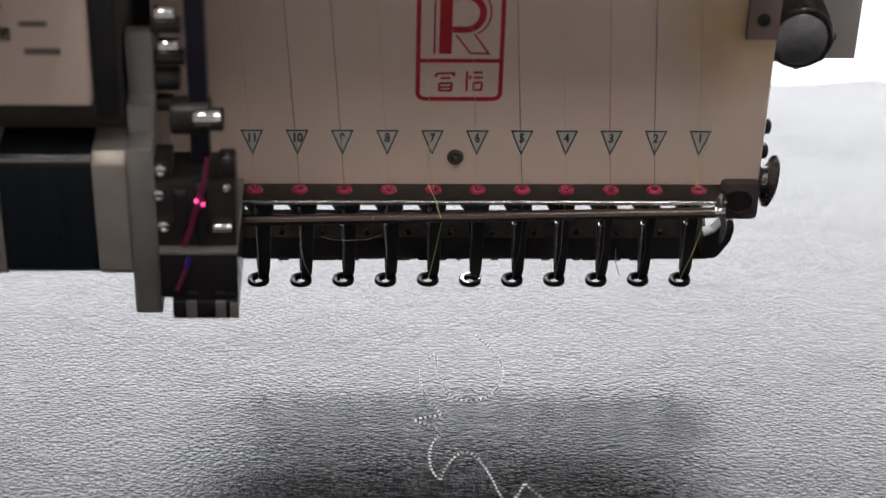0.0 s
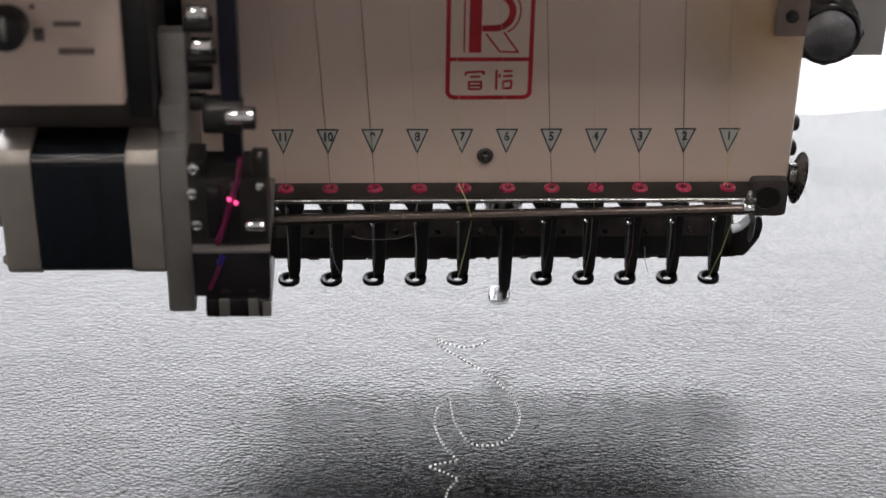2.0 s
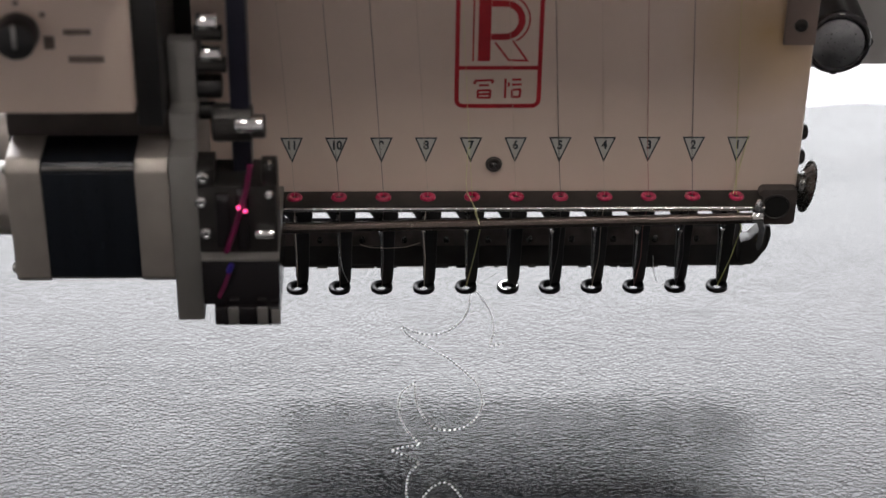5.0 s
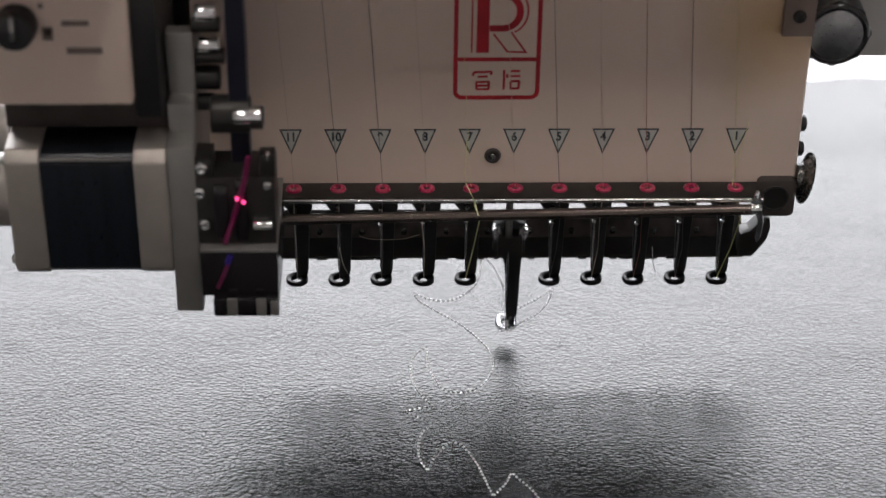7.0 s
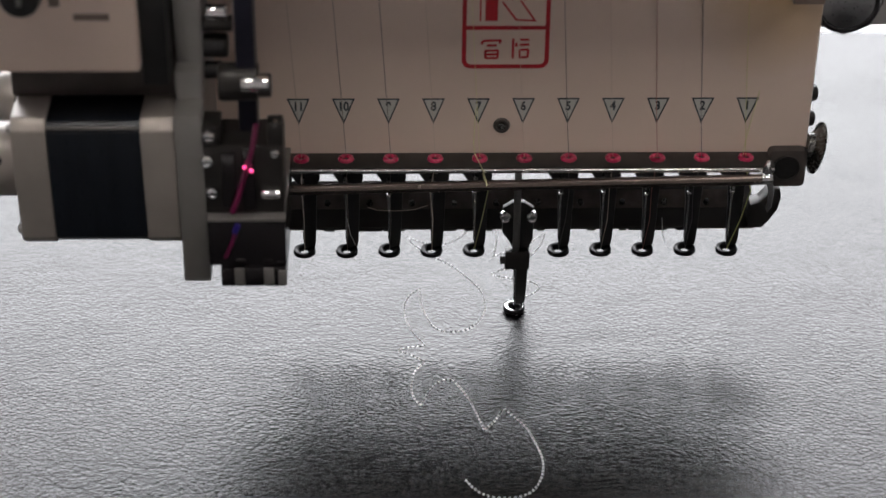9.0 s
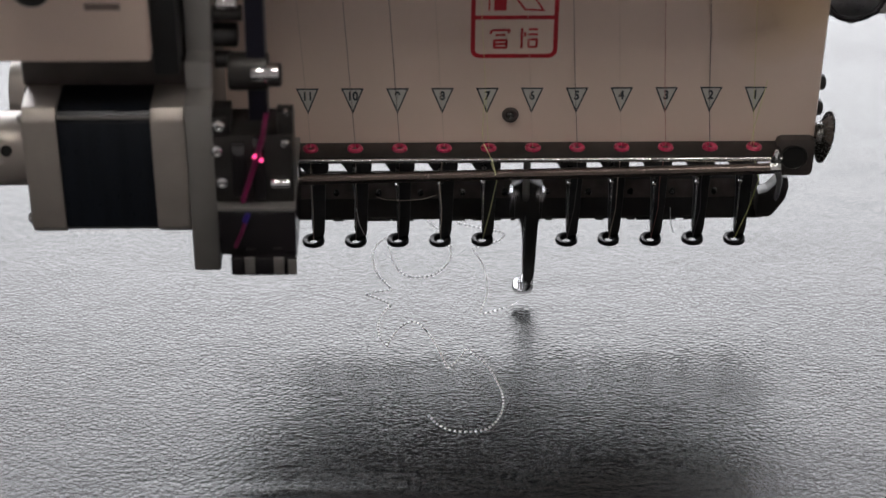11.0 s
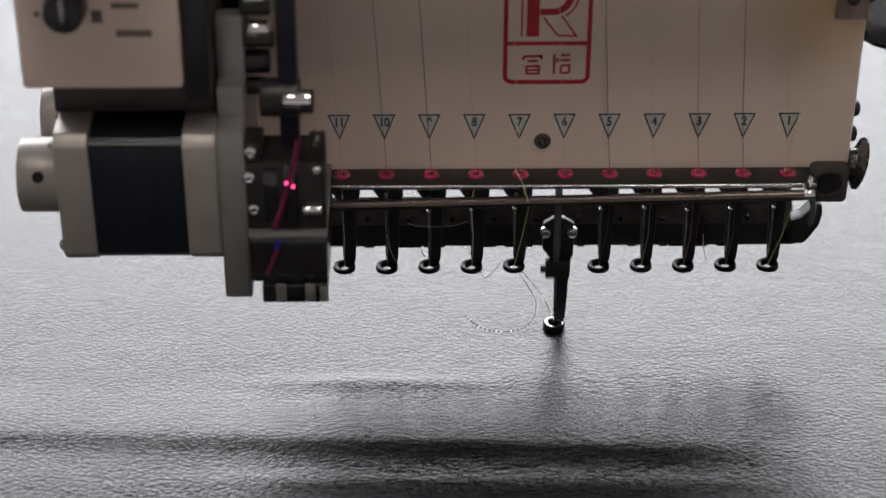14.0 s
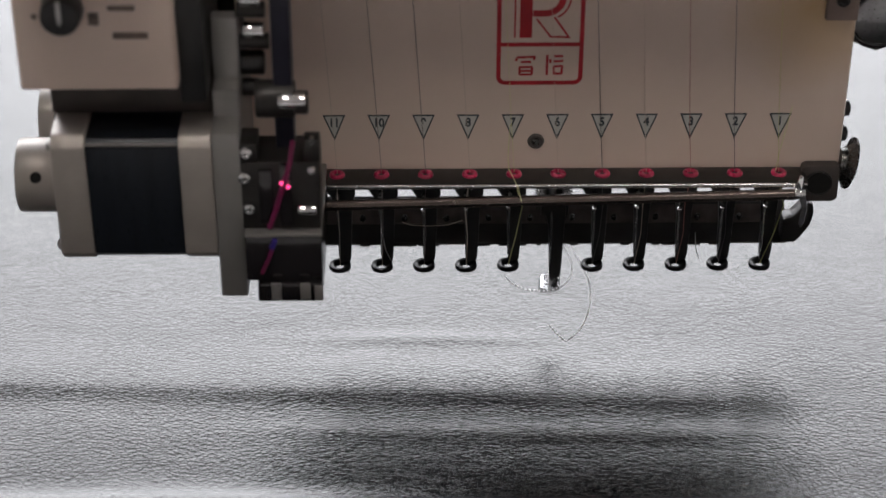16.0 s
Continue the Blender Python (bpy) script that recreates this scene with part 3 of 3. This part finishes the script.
# foot guide bar behind the feet, with its end cheek
bm = bmesh.new()
prism(bm, [(4.6, 29.6), (18.4, 40.1), (18.2, 40.7), (4.5, 30.3)], "x", -99, 79.5, 0.3)
for i in range(26):
    x = random.uniform(-95, 70)
    box(bm, x, x + random.uniform(1.5, 5), 4.4, 5.4, 29.2, 30.6, 0.15, 1)
part("guide_bar", bm, BLACK_STEEL, head)
# the bar's lit upper half, put in as a strip of lighter colour
part("dust_strip", made(prism, [(10.0, 34.6), (15.0, 38.6), (14.8, 38.9), (9.8, 34.9)], "x", -97, 76), LIT_BROWN, head, "brown strip coloured as the lit upper half of the guide bar")
bm = bmesh.new()
prism(bm, [(77, 35.2), (81.5, 35.0), (83.2, 37.0), (86.2, 42), (87.0, 46.5), (86.4, 50), (84.8, 50.5), (82.5, 48), (80, 45), (77, 44)], "y", -9, -3, 0.5)
bmesh.ops.translate(bm, vec=(0, 0.0115, -0.0038), verts=bm.verts)
part("end_cheek", bm, BLACK_STEEL, head)
for k in range(1, 12):
    x = PITCH * (6 - k)
    part("guide_pin", made(cyl, (x - 6.4, 10.4, 36.4), (x - 6.4, 9.4, 38.0), 1.1, 0.8, 14, 0.2), DARK_METAL, head)

# end block and wing cone at the side
bm = bmesh.new()
prism(bm, rounded(78.0, 90.2, 56.8, 70, 1.8, 4), "y", -13, 6, 0.3)
part("end_block", bm, END_BROWN, head)
bm = bmesh.new()
cyl(bm, (83.7, -13.15, 63.6), (83.7, -12.9, 63.6), 4.3, seg=28)
part("end_block_bore", bm, HOLE, head)
ring_bm = bmesh.new()
ring(ring_bm, (83.7, -13.1, 63.6), 4.3, 0.35, "y")
part("bore_rim", ring_bm, BLACK_STEEL, head)
bm = bmesh.new()
cyl(bm, (90.2, -8, 69.0), (92.0, -8, 68.6), 4.0, 4.6, 28)
cyl(bm, (91.8, -8, 68.7), (94.0, -8, 68.1), 4.6, 8.4, 36)
cyl(bm, (94.0, -8, 68.1), (95.0, -8, 67.9), 8.4, 6.4, 36)
part("tension_cone", bm, DARK_METAL, head, "dark turned metal cone knob")
for z in (81.0, 71.8):
    screw(head, (90.5, 5, z), 3.0, "x", BLACK_STEEL, "side_screw", 4.2)

# bracket, knob and side panel at the upper end
bm = bmesh.new()
box(bm, 80.4, 90.2, -11.6, -9.75, 120.3, 190, 0.4)
part("face_bracket", bm, BRACKET_PAINT, head, "worn grey-brown bracket")
screw(head, (85.2, -11.5, 127.2), 2.2, "-y", BLACK_STEEL, "bracket_screw", 1.0)
bm = bmesh.new()
prism(bm, [(98.3 + (10.4 + 0.8 * math.cos(8 * q)) * math.cos(q), 118.3 + (10.4 + 0.8 * math.cos(8 * q)) * math.sin(q)) for q in np.linspace(0, 2 * math.pi, 90, endpoint=False)], "y", -5.5, 11, 0.0)
knob = part("tension_knob", bm, PLASTIC, head, "black fluted plastic tension knob")
bm = bmesh.new()
ring(bm, (98.3, -5.4, 118.3), 9.2, 1.4, "y", 48, 12)
part("knob_rim", bm, ACRYLIC, knob)
bm = bmesh.new()
cyl(bm, (98.3, -5, 118.3), (98.3, -7.0, 118.3), 8.6, 8.2, 40, 0.3)
part("knob_cap", bm, SPUN, knob, "spun metal cap")
part("knob_shaft", made(cyl, (98.3, 11, 118.3), (98.3, 16, 118.3), 3, seg=20), STEEL, knob)
part("side_panel", made(prism, [(88.6, 101.4), (121.0, 101.4), (121.2, 230), (88.6, 230)], "y", 12.3, 14.8, 0.3), GREY_PANEL, head, "flat grey side panel")


def presser_foot():
    """Built about the needle's axis with the sole at zero height."""
    bm = bmesh.new()
    n = 32
    b = bmesh.new()
    prof = [(1.3, 0.2), (1.6, 0.0), (3.2, 0.0), (3.65, 0.35), (3.7, 1.2), (3.45, 1.7), (2.9, 1.75), (1.9, 1.3), (1.38, 0.65)]
    rows = [[b.verts.new(Vector((r * math.cos(q), r * math.sin(q), z)) * MM) for r, z in prof] for q in np.linspace(0, 2 * math.pi, n, endpoint=False)]
    for i in range(n):
        for j in range(len(prof)):
            b.faces.new((rows[i][j], rows[(i + 1) % n][j], rows[(i + 1) % n][(j + 1) % len(prof)], rows[i][(j + 1) % len(prof)]))
    bmesh.ops.recalc_face_normals(b, faces=b.faces)
    sole = part("foot_sole", b, SOLE_BLACK, None, "flat black ring sole")
    prism(bm, [(0.3, 0.9), (3.3, 0.9), (3.8, 3.5), (4.1, 10), (4.3, 18), (4.6, 25), (5.6, 27.5), (5.6, 39.5), (2.4, 41.6), (-1.5, 41.6), (-4.6, 39.5), (-4.6, 30), (-2.4, 26.8), (-1.1, 24), (-0.5, 18), (-0.3, 10), (-0.1, 4)], "y", 1.5, 4.0, 0.3)
    ob = part("presser_foot", bm, FOOT_STEEL, head, "black steel presser foot with ring sole")
    sole.parent = ob
    return ob


UP = 23.6
foot = presser_foot()
for k in range(1, 12):
    if k == 6:
        continue
    f = new("presser_foot", foot.data)
    f.parent = head
    f["label"] = "black steel presser foot with ring sole"
    part_of = new("foot_sole", foot.children[0].data)
    part_of.parent = f
    f.location = (PITCH * (6 - k) * MM, 0, (UP + 0.05 * ((k * 7) % 5)) * MM)
bm = bmesh.new()
for x in (-3.9, 4.9):
    cyl(bm, (x, 1.6, 37.0), (x, -0.6, 37.0), 2.1, 1.8, 24, 0.5)
    ring(bm, (x, -0.6, 37.0), 1.35, 0.35, "y", 24, 8)
part("clamp_screw", bm, LIP_STEEL, foot, "bright clamp screws")
part("sole_cap", made(ring, (0, 0, 1.3), 2.75, 0.72, "z", 36, 10, 0.7), CHROME, foot, "polished ring sole")

bm = bmesh.new()
cyl(bm, (0, 0.2, 4), (0, 0.2, 60), 1.2, seg=20)
needle_bar = part("needle_bar", bm, STEEL, head, "moving steel needle bar")
bm = bmesh.new()
box(bm, -3.6, 4.6, -1.4, 1.8, 1.5, 8.5, 0.5)
cyl(bm, (-5.2, 0.2, 4.5), (-3.4, 0.2, 4.5), 1.4, seg=16)
part("needle_clamp", bm, BLACK_STEEL, needle_bar)
bm = bmesh.new()
cyl(bm, (0, -0.4, 2.5), (0, 0, -16), 0.45, 0.38, 12)
cyl(bm, (0, 0, -16), (0, 0, -19), 0.38, 0.06, 12)
part("needle", bm, CHROME, needle_bar)

for k in range(1, 12):
    if k == 6:
        continue
    x, top = PITCH * (6 - k), 45.6 + 0.5 * ((k * 5) % 3)
    bm = bmesh.new()
    cyl(bm, (x, -0.2, 30.0), (x, -0.2, top), 0.36, 0.42, 12)
    cyl(bm, (x, -0.2, 27.5), (x, -0.2, 30.0), 0.06, 0.36, 12)
    rest = part("resting_needle", bm, LIP_STEEL, head, "idle steel needle at rest")
    bm = bmesh.new()
    cyl(bm, (x, -0.2, top), (x, -0.2, top + 7.0), 0.9, 0.9, 18, 0.3)
    part("needle_holder", bm, DARK_METAL, rest)
    bm = bmesh.new()
    cyl(bm, (x - 0.3, -1.2, top + 1.4), (x - 0.3, -2.4, top + 1.5), 0.8, 0.65, 14, 0.2)
    part("needle_set_screw", bm, LIP_STEEL, rest, "tiny bright set screw")

# threads in front of the cover and down to the needles
tm_yellow = mat("pale_yellow_thread", (0.66, 0.66, 0.36), 0.5, 0, 0.1, 900)
THREADS = {1: (0.55, 0.56, 0.20), 2: (0.12, 0.10, 0.12), 3: (0.40, 0.17, 0.15), 4: (0.55, 0.45, 0.38), 5: (0.10, 0.09, 0.09), 6: (0.55, 0.45, 0.38),
           7: (0.62, 0.62, 0.30), 8: (0.50, 0.42, 0.35), 9: (0.13, 0.11, 0.11), 10: (0.22, 0.18, 0.16), 11: (0.46, 0.39, 0.33)}
for k, col in THREADS.items():
    x = PITCH * (6 - k)
    tm = mat("sewing_thread", col, 0.5, 0, 0.1, 900)
    r = 0.1 if k in (2, 3, 5, 9, 10) else 0.07
    bm = bmesh.new()
    tube(bm, [(x - 9.0, -10.1, 200), (x - 3.4, -10.2, 134), (x - 0.4, -10.3, 84), (x + 0.6, -12.6, 69), (x + 0.6, -13.3, 66)], r, 6)
    part("thread", bm, tm, head)
    bm = bmesh.new()
    if k != 6:
        lean = random.uniform(-1.2, 1.6) if k not in (1, 7) else 3.5
        tube(bm, [(x + 0.6, -13.4, 66), (x + lean, -12.4, 55), (x + 0.5 + 0.4 * lean, -9.0, 42), (x + 0.1, -0.3, 25)], 0.16 if k in (1, 7, 8) else 0.11, 6)
        part("thread_tail", bm, tm, head)
for name, pts in (("slack_thread", [(-14.8, -10.1, 84), (-15.3, -10.4, 72), (-15.0, -13.0, 69.4), (-12.6, -20.2, 67.5), (-11.4, -22.9, 63.6)]), ("slack_thread", [(73.4, -10.2, 90), (70.6, -10.5, 73), (69.6, -13.2, 68.6)])):
    bm = bmesh.new()
    tube(bm, pts, 0.13, 6)
    part(name, bm, tm_yellow, head, "slack pale yellow thread")
for x0 in (-55.5, 47.0):
    bm = bmesh.new()
    tube(bm, [(x0, -5, 40), (x0 + 0.8, -3, 33), (x0 + 2.4, -1, 27.5)], 0.12, 6)
    part("loose_thread_end", bm, STITCH, head)
bm = bmesh.new()
tube(bm, [(-49, 0.6, 41.2), (-46, -0.4, 40.7), (-40, -0.8, 40.6), (-34, -0.6, 40.9), (-29.4, 0.4, 41.9)], 0.13, 6)
part("loose_thread_end", bm, tm, head)

# ================= motor-driven feeder at the side of the head =================
feeder = thing("feeder_attachment", "stepper motor feeder bolted beside the sewing head", "feeder attachment", place=(0, 0, 0))


def motor():
    def chamfer(y0, y1, z0, z1, c):
        return [(y0 + c, z0), (y1 - c, z0), (y1, z0 + c), (y1, z1 - c), (y1 - c, z1), (y0 + c, z1), (y0, z1 - c), (y0, z0 + c)]
    m = part("motor_stator", made(prism, chamfer(-59.2, -18.8, 66.2, 106.4, 2.5), "x", -139.6, -112.8, 0.3), LAMINATION, feeder, "black laminated motor body")
    part("motor_end_cap", made(prism, chamfer(-60, -18, 65.6, 107.8, 3.2), "x", -149.6, -139.6, 0.6), ALU, m, "cast aluminium motor end cap")
    part("motor_end_cap", made(prism, chamfer(-60, -18, 65.6, 107.8, 3.2), "x", -112.8, -103.1, 0.6), ALU, m, "cast aluminium motor end cap")
    # added strip of lighter metal imitates the highlight along the stator's top edge
    part("stator_rim", made(box, -139.4, -113.0, -59.5, -58.7, 105.0, 106.0, 0.3), ALU_DARK, m, "thin lighter strip in place of an edge highlight")
    for y in (-56, -22):
        for z in (69.8, 103.8):
            screw(m, (-149.5, y, z), 1.7, "-x", STEEL, "motor_screw", 1.4)
    bm = bmesh.new()
    cyl(bm, (-163.4, -39, 83.8), (-149.5, -39, 83.8), 11.2, seg=40, bev=0.8)
    hub = part("shaft_hub", bm, ALU, m, "round aluminium shaft hub")
    bm = bmesh.new()
    cyl(bm, (-156.8, -48.3, 88.4), (-156.8, -49.6, 89.0), 1.7, seg=18)
    part("set_screw_hole", bm, HOLE, hub)
    bm = bmesh.new()
    cyl(bm, (-161.0, -8, 86), (-149, -8, 86), 10.5, seg=36, bev=0.6)
    rear = part("rear_hub", bm, ALU, m, "second aluminium hub behind the motor")
    part("rear_hub_hole", made(cyl, (-154.0, -16.8, 91.0), (-154.0, -18.0, 91.6), 1.9, seg=18), HOLE, rear)
    part("rear_shaft", made(cyl, (-150, -8, 84), (-100, -8, 84), 4, seg=20), STEEL, m)


motor()
part("motor_bracket", made(box, -150.5, -103.4, -45, -9.5, 108.0, 122.5, 0.8), END_BROWN, feeder, "dark bracket on top of the motor")
# upright plate, deeper below and set back above
bm = bmesh.new()
prism(bm, [(-60, 53.2), (-60, 109.8), (-50.2, 109.8), (-50.2, 118.6), (-44.2, 118.6), (-44.2, 138.4), (-39, 138.4), (-35, 128), (-22, 128), (-12, 112), (-12, 66), (-40, 53.2)], "x", -103.0, -95.0, 0.7)
part("upright_plate", bm, ALU_DARK, feeder, "grey machined upright plate")

# guide unit between plate and head
part("guide_body", made(box, -95.3, -72.4, -60, -44, 77.3, 100, 0.6), BLACK_STEEL, feeder)
part("guide_cheek", made(box, -76.6, -72.0, -60, -55, 100.1, 107.5, 0.5), BLACK_STEEL, feeder)
part("guide_cheek", made(box, -95.3, -90, -60, -50, 100.1, 106, 0.5), BLACK_STEEL, feeder)
bm = bmesh.new()
box(bm, -94.9, -72.2, -62, -20, 60.2, 76.2, 0.5)
box(bm, -91.7, -72.4, -63.3, -24, 53.6, 60.0, 0.5)
part("acrylic_shoe", bm, ACRYLIC, feeder, "smoked glossy acrylic shoe")
part("shelf_strip", made(box, -94.8, -72.1, -63.0, -22, 76.2, 77.2, 0.2), ALU_DARK, feeder)
for x in (-87.6, -79.0):
    bm = bmesh.new()
    box(bm, x, x + 3.0, -64.3, -63.2, 54.8, 60.4, 0.3)
    part("shoe_clip", bm, ALU_DARK, feeder, "dull metal clip")
bm = bmesh.new()
box(bm, -74.8, -72.2, -64.0, -63.2, 54.4, 59.4, 0.2)
part("shoe_edge", bm, ALU_DARK, feeder)
for c, r in (((-93.2, -60, 103.5), 2.0), ((-94.0, -60.2, 95.4), 2.0), ((-93.0, -60.2, 84.8), 2.0), ((-74.3, -58.2, 108.0 - 1.6), 1.4), ((-74.6, -60.2, 98.0), 1.4)):
    screw(feeder, c, r, "-y", CHROME, "bright_screw", 1.6)
bm = bmesh.new()
cyl(bm, (-79.0, -60.8, 84.4), (-73.4, -60.8, 84.4), 1.5, seg=20, bev=0.4)
part("cross_pin", bm, CHROME, feeder)
for x0, x1, z0, z1 in ((-90, -86, 80, 98), (-84, -80.5, 79, 100)):
    part("guide_plate", made(box, x0, x1, -61.5, -60, z0, z1, 0.4), ACRYLIC, feeder)
bm = bmesh.new()
tube(bm, [(-79.5, -61.8, 108), (-80.6, -62.2, 101), (-82.8, -62.6, 93.5), (-85.0, -62.4, 86), (-87.4, -62.4, 79)], 0.8, 8)
part("red_wire", bm, RED_WIRE, feeder, "thin dark red wire")
bm = bmesh.new()
tube(bm, [(-86.6, -62.6, 72.5), (-88.2, -62.6, 68), (-90.2, -62.6, 63.5)], 0.6, 8)
part("red_wire", bm, RED_WIRE, feeder, "thin dark red wire")
bm = bmesh.new()
tube(bm, [(-86.0, -62.7, 75.0), (-87.0, -62.7, 72.3)], 0.9, 8)
part("blue_wire", bm, BLUE_WIRE, feeder, "short blue wire")
for c in ((-83.2, -63.2, 94.8), (-81.3, -63.2, 93.6)):
    bm = bmesh.new()
    bmesh.ops.create_uvsphere(bm, u_segments=14, v_segments=10, radius=0.55 * MM)
    bmesh.ops.translate(bm, vec=Vector(c) * MM, verts=bm.verts)
    part("indicator_led", bm, LED, feeder, "small lit magenta indicator")

# lifting arm
bm = bmesh.new()
box(bm, -85.2, -79.6, -52, -44, 100, 240, 0.8)
arm = part("lifting_arm", bm, BLUE_BLACK, feeder, "dark upright lifting arm")
bm = bmesh.new()
cyl(bm, (-90.5, -50, 115.5), (-79.0, -50, 115.5), 5.6, seg=30, bev=0.8)
cyl(bm, (-79.2, -52.6, 115.6), (-75.2, -52.6, 115.6), 3.4, seg=30, bev=0.6)
part("arm_pivot", bm, BLACK_STEEL, arm)
bm = bmesh.new()
cyl(bm, (-84.0, -53.5, 116.6), (-75.6, -53.5, 116.6), 2.6, seg=28, bev=0.7)
part("pivot_bolt", bm, CHROME, arm, "shiny pivot bolt")
for x0, x1, y, z, r in ((-93.8, -87.4, -42, 133.4, 2.6), (-94.5, -88.2, -42, 143.5, 2.6)):
    bm = bmesh.new()
    cyl(bm, (x0, y, z), (x1, y, z), r, seg=26, bev=0.6)
    part("shiny_bolt", bm, CHROME, feeder)
    part("bolt_collar", made(cyl, (x0 - 1, y, z - 3.4), (x1 + 1, y, z - 3.4), 2.4, seg=22, bev=0.4), BLACK_STEEL, feeder)
bm = bmesh.new()
cyl(bm, (-95.4, -40, 122), (-88, -40, 122), 3.6, seg=24, bev=0.8)
cyl(bm, (-95.4, -40, 114), (-90, -40, 114), 2.6, seg=24, bev=0.6)
part("adjuster_knob", bm, PLASTIC, feeder, "small black adjuster knob")
# carrier that bolts the feeder to the head
part("carrier", made(box, -148, -104, -9, 8, 90, 126, 1.0), PLASTIC, feeder)

# ================= control box =================
cbox = thing("control_box", "cream control box with a dial beside the head", "control box", place=(0, 0, 0))
bm = bmesh.new()
box(bm, -155.6, -111, -60, -13, 123.6, 169, 1.2, 3)
shell = part("shell", bm, CREAM, cbox)
# overhang above the view, added to keep lamp light off the box front
part("lid", made(box, -157.5, -109.5, -79, -12, 169.2, 192, 1.2, 3), CREAM, cbox, "unseen cream overhang added to shade the box front")
part("side_plate", made(box, -110.9, -103.6, -57, -13, 118, 188, 0.6), PLASTIC, cbox)
bm = bmesh.new()
cyl(bm, (-141.2, -60.1, 149.6), (-141.2, -67, 149.6), 6.0, 5.4, 32, 0.6)
part("dial", bm, PLASTIC, cbox, "round black dial")
part("dial_pointer", made(box, -141.8, -140.6, -68, -66.8, 148, 155, 0.2), STEEL, cbox)
for x0, x1, z0, z1 in ((-128.2, -118.4, 140.0, 142.0), (-129.0, -121.5, 148.6, 150.2), (-134.6, -131.6, 144.2, 148.2)):
    part("printed_bar", made(box, x0, x1, -60.2, -59.9, z0, z1, 0), BROWN_PRINT, cbox)
for a in (-60, -30, 0, 30, 60):
    q = radians(90 + a * 1.8)
    bm = bmesh.new()
    cyl(bm, (-141.2 + 8.6 * math.cos(q), -60.2, 149.6 + 8.6 * math.sin(q)), (-141.2 + 8.6 * math.cos(q), -59.9, 149.6 + 8.6 * math.sin(q)), 0.9, seg=14)
    part("dial_mark", bm, BROWN_PRINT, cbox)

# ================= movement =================
# seconds, travel of the leather in metres
FEED_ROWS = [
    (0.0, 0.0000, 0.0000),
    (0.5, 0.0083, -0.0097),
    (1.0, 0.0147, -0.0211),
    (1.5, 0.0046, -0.0177),
    (2.0, -0.0059, -0.0244),
    (2.5, -0.0092, -0.0371),
    (3.0, -0.0089, -0.0487),
    (3.5, -0.0146, -0.0368),
    (4.0, -0.0166, -0.0238),
    (4.5, -0.0145, -0.0106),
    (4.7, -0.0160, -0.0080),
    (5.2, -0.0240, -0.0170),
    (5.75, -0.0335, -0.0262),
    (6.3, -0.0255, -0.0100),
    (6.8, -0.0157, 0.0006),
    (7.0, -0.0158, 0.0034),
    (7.5, -0.0283, 0.0054),
    (8.0, -0.0285, 0.0105),
    (8.2, -0.0262, 0.0162),
    (8.7, -0.0190, 0.0165),
    (9.2, -0.0217, 0.0275),
    (9.7, -0.0225, 0.0415),
    (10.2, -0.0212, 0.0555),
    (10.5, -0.0255, 0.0557),
    (11.0, -0.0341, 0.0479),
    (11.5, -0.0306, 0.0603),
    (12.0, -0.0221, 0.0695),
    (12.5, -0.0201, 0.0798),
    (13.0, -0.0259, 0.0913),
    (13.5, -0.0289, 0.1035),
    (14.0, -0.0303, 0.1166),
    (14.5, -0.0295, 0.1299),
    (15.0, -0.0262, 0.1427),
    (15.5, -0.0199, 0.1511),
    (16.0, -0.0143, 0.1398),
]

BEAT, FIRST = 0.618, 0.35


def beat(t):
    """Seconds from the nearest moment at which the foot stands on the leather."""
    return abs((t - FIRST + BEAT / 2) % BEAT - BEAT / 2)


def foot_height(t):
    u = min(max((beat(t) - 0.095) / 0.17, 0), 1)
    return 0.4 + (UP - 0.4) * u * u * (3 - 2 * u)


def needle_height(t):
    return 16.0 + 38.0 * (1 - math.cos(2 * math.pi * beat(t) / BEAT)) / 2


def motions():
    walk(leather, [(t, pose(x, y, 0)) for t, x, y in FEED_ROWS])
    ticks = [i / 30 for i in range(0, 481, 2)]
    walk(foot, [(t, pose(0, 0, foot_height(t) * MM)) for t in ticks])
    walk(needle_bar, [(t, pose(0, 0, needle_height(t) * MM)) for t in ticks])
    for run, t in RUNS:
        if t > 0.1:
            up = min(max(t, 0.2), 15.95)
            down = pose(0, 0, -0.9 * MM)
            walk(run, [(0.0, down), (up - 0.1, down), (up, pose(0, 0, 0)), (16.0, pose(0, 0, 0))] if up < 15.9 else [(0.0, down), (up - 0.1, down), (16.0, pose(0, 0, 0))])


motions()
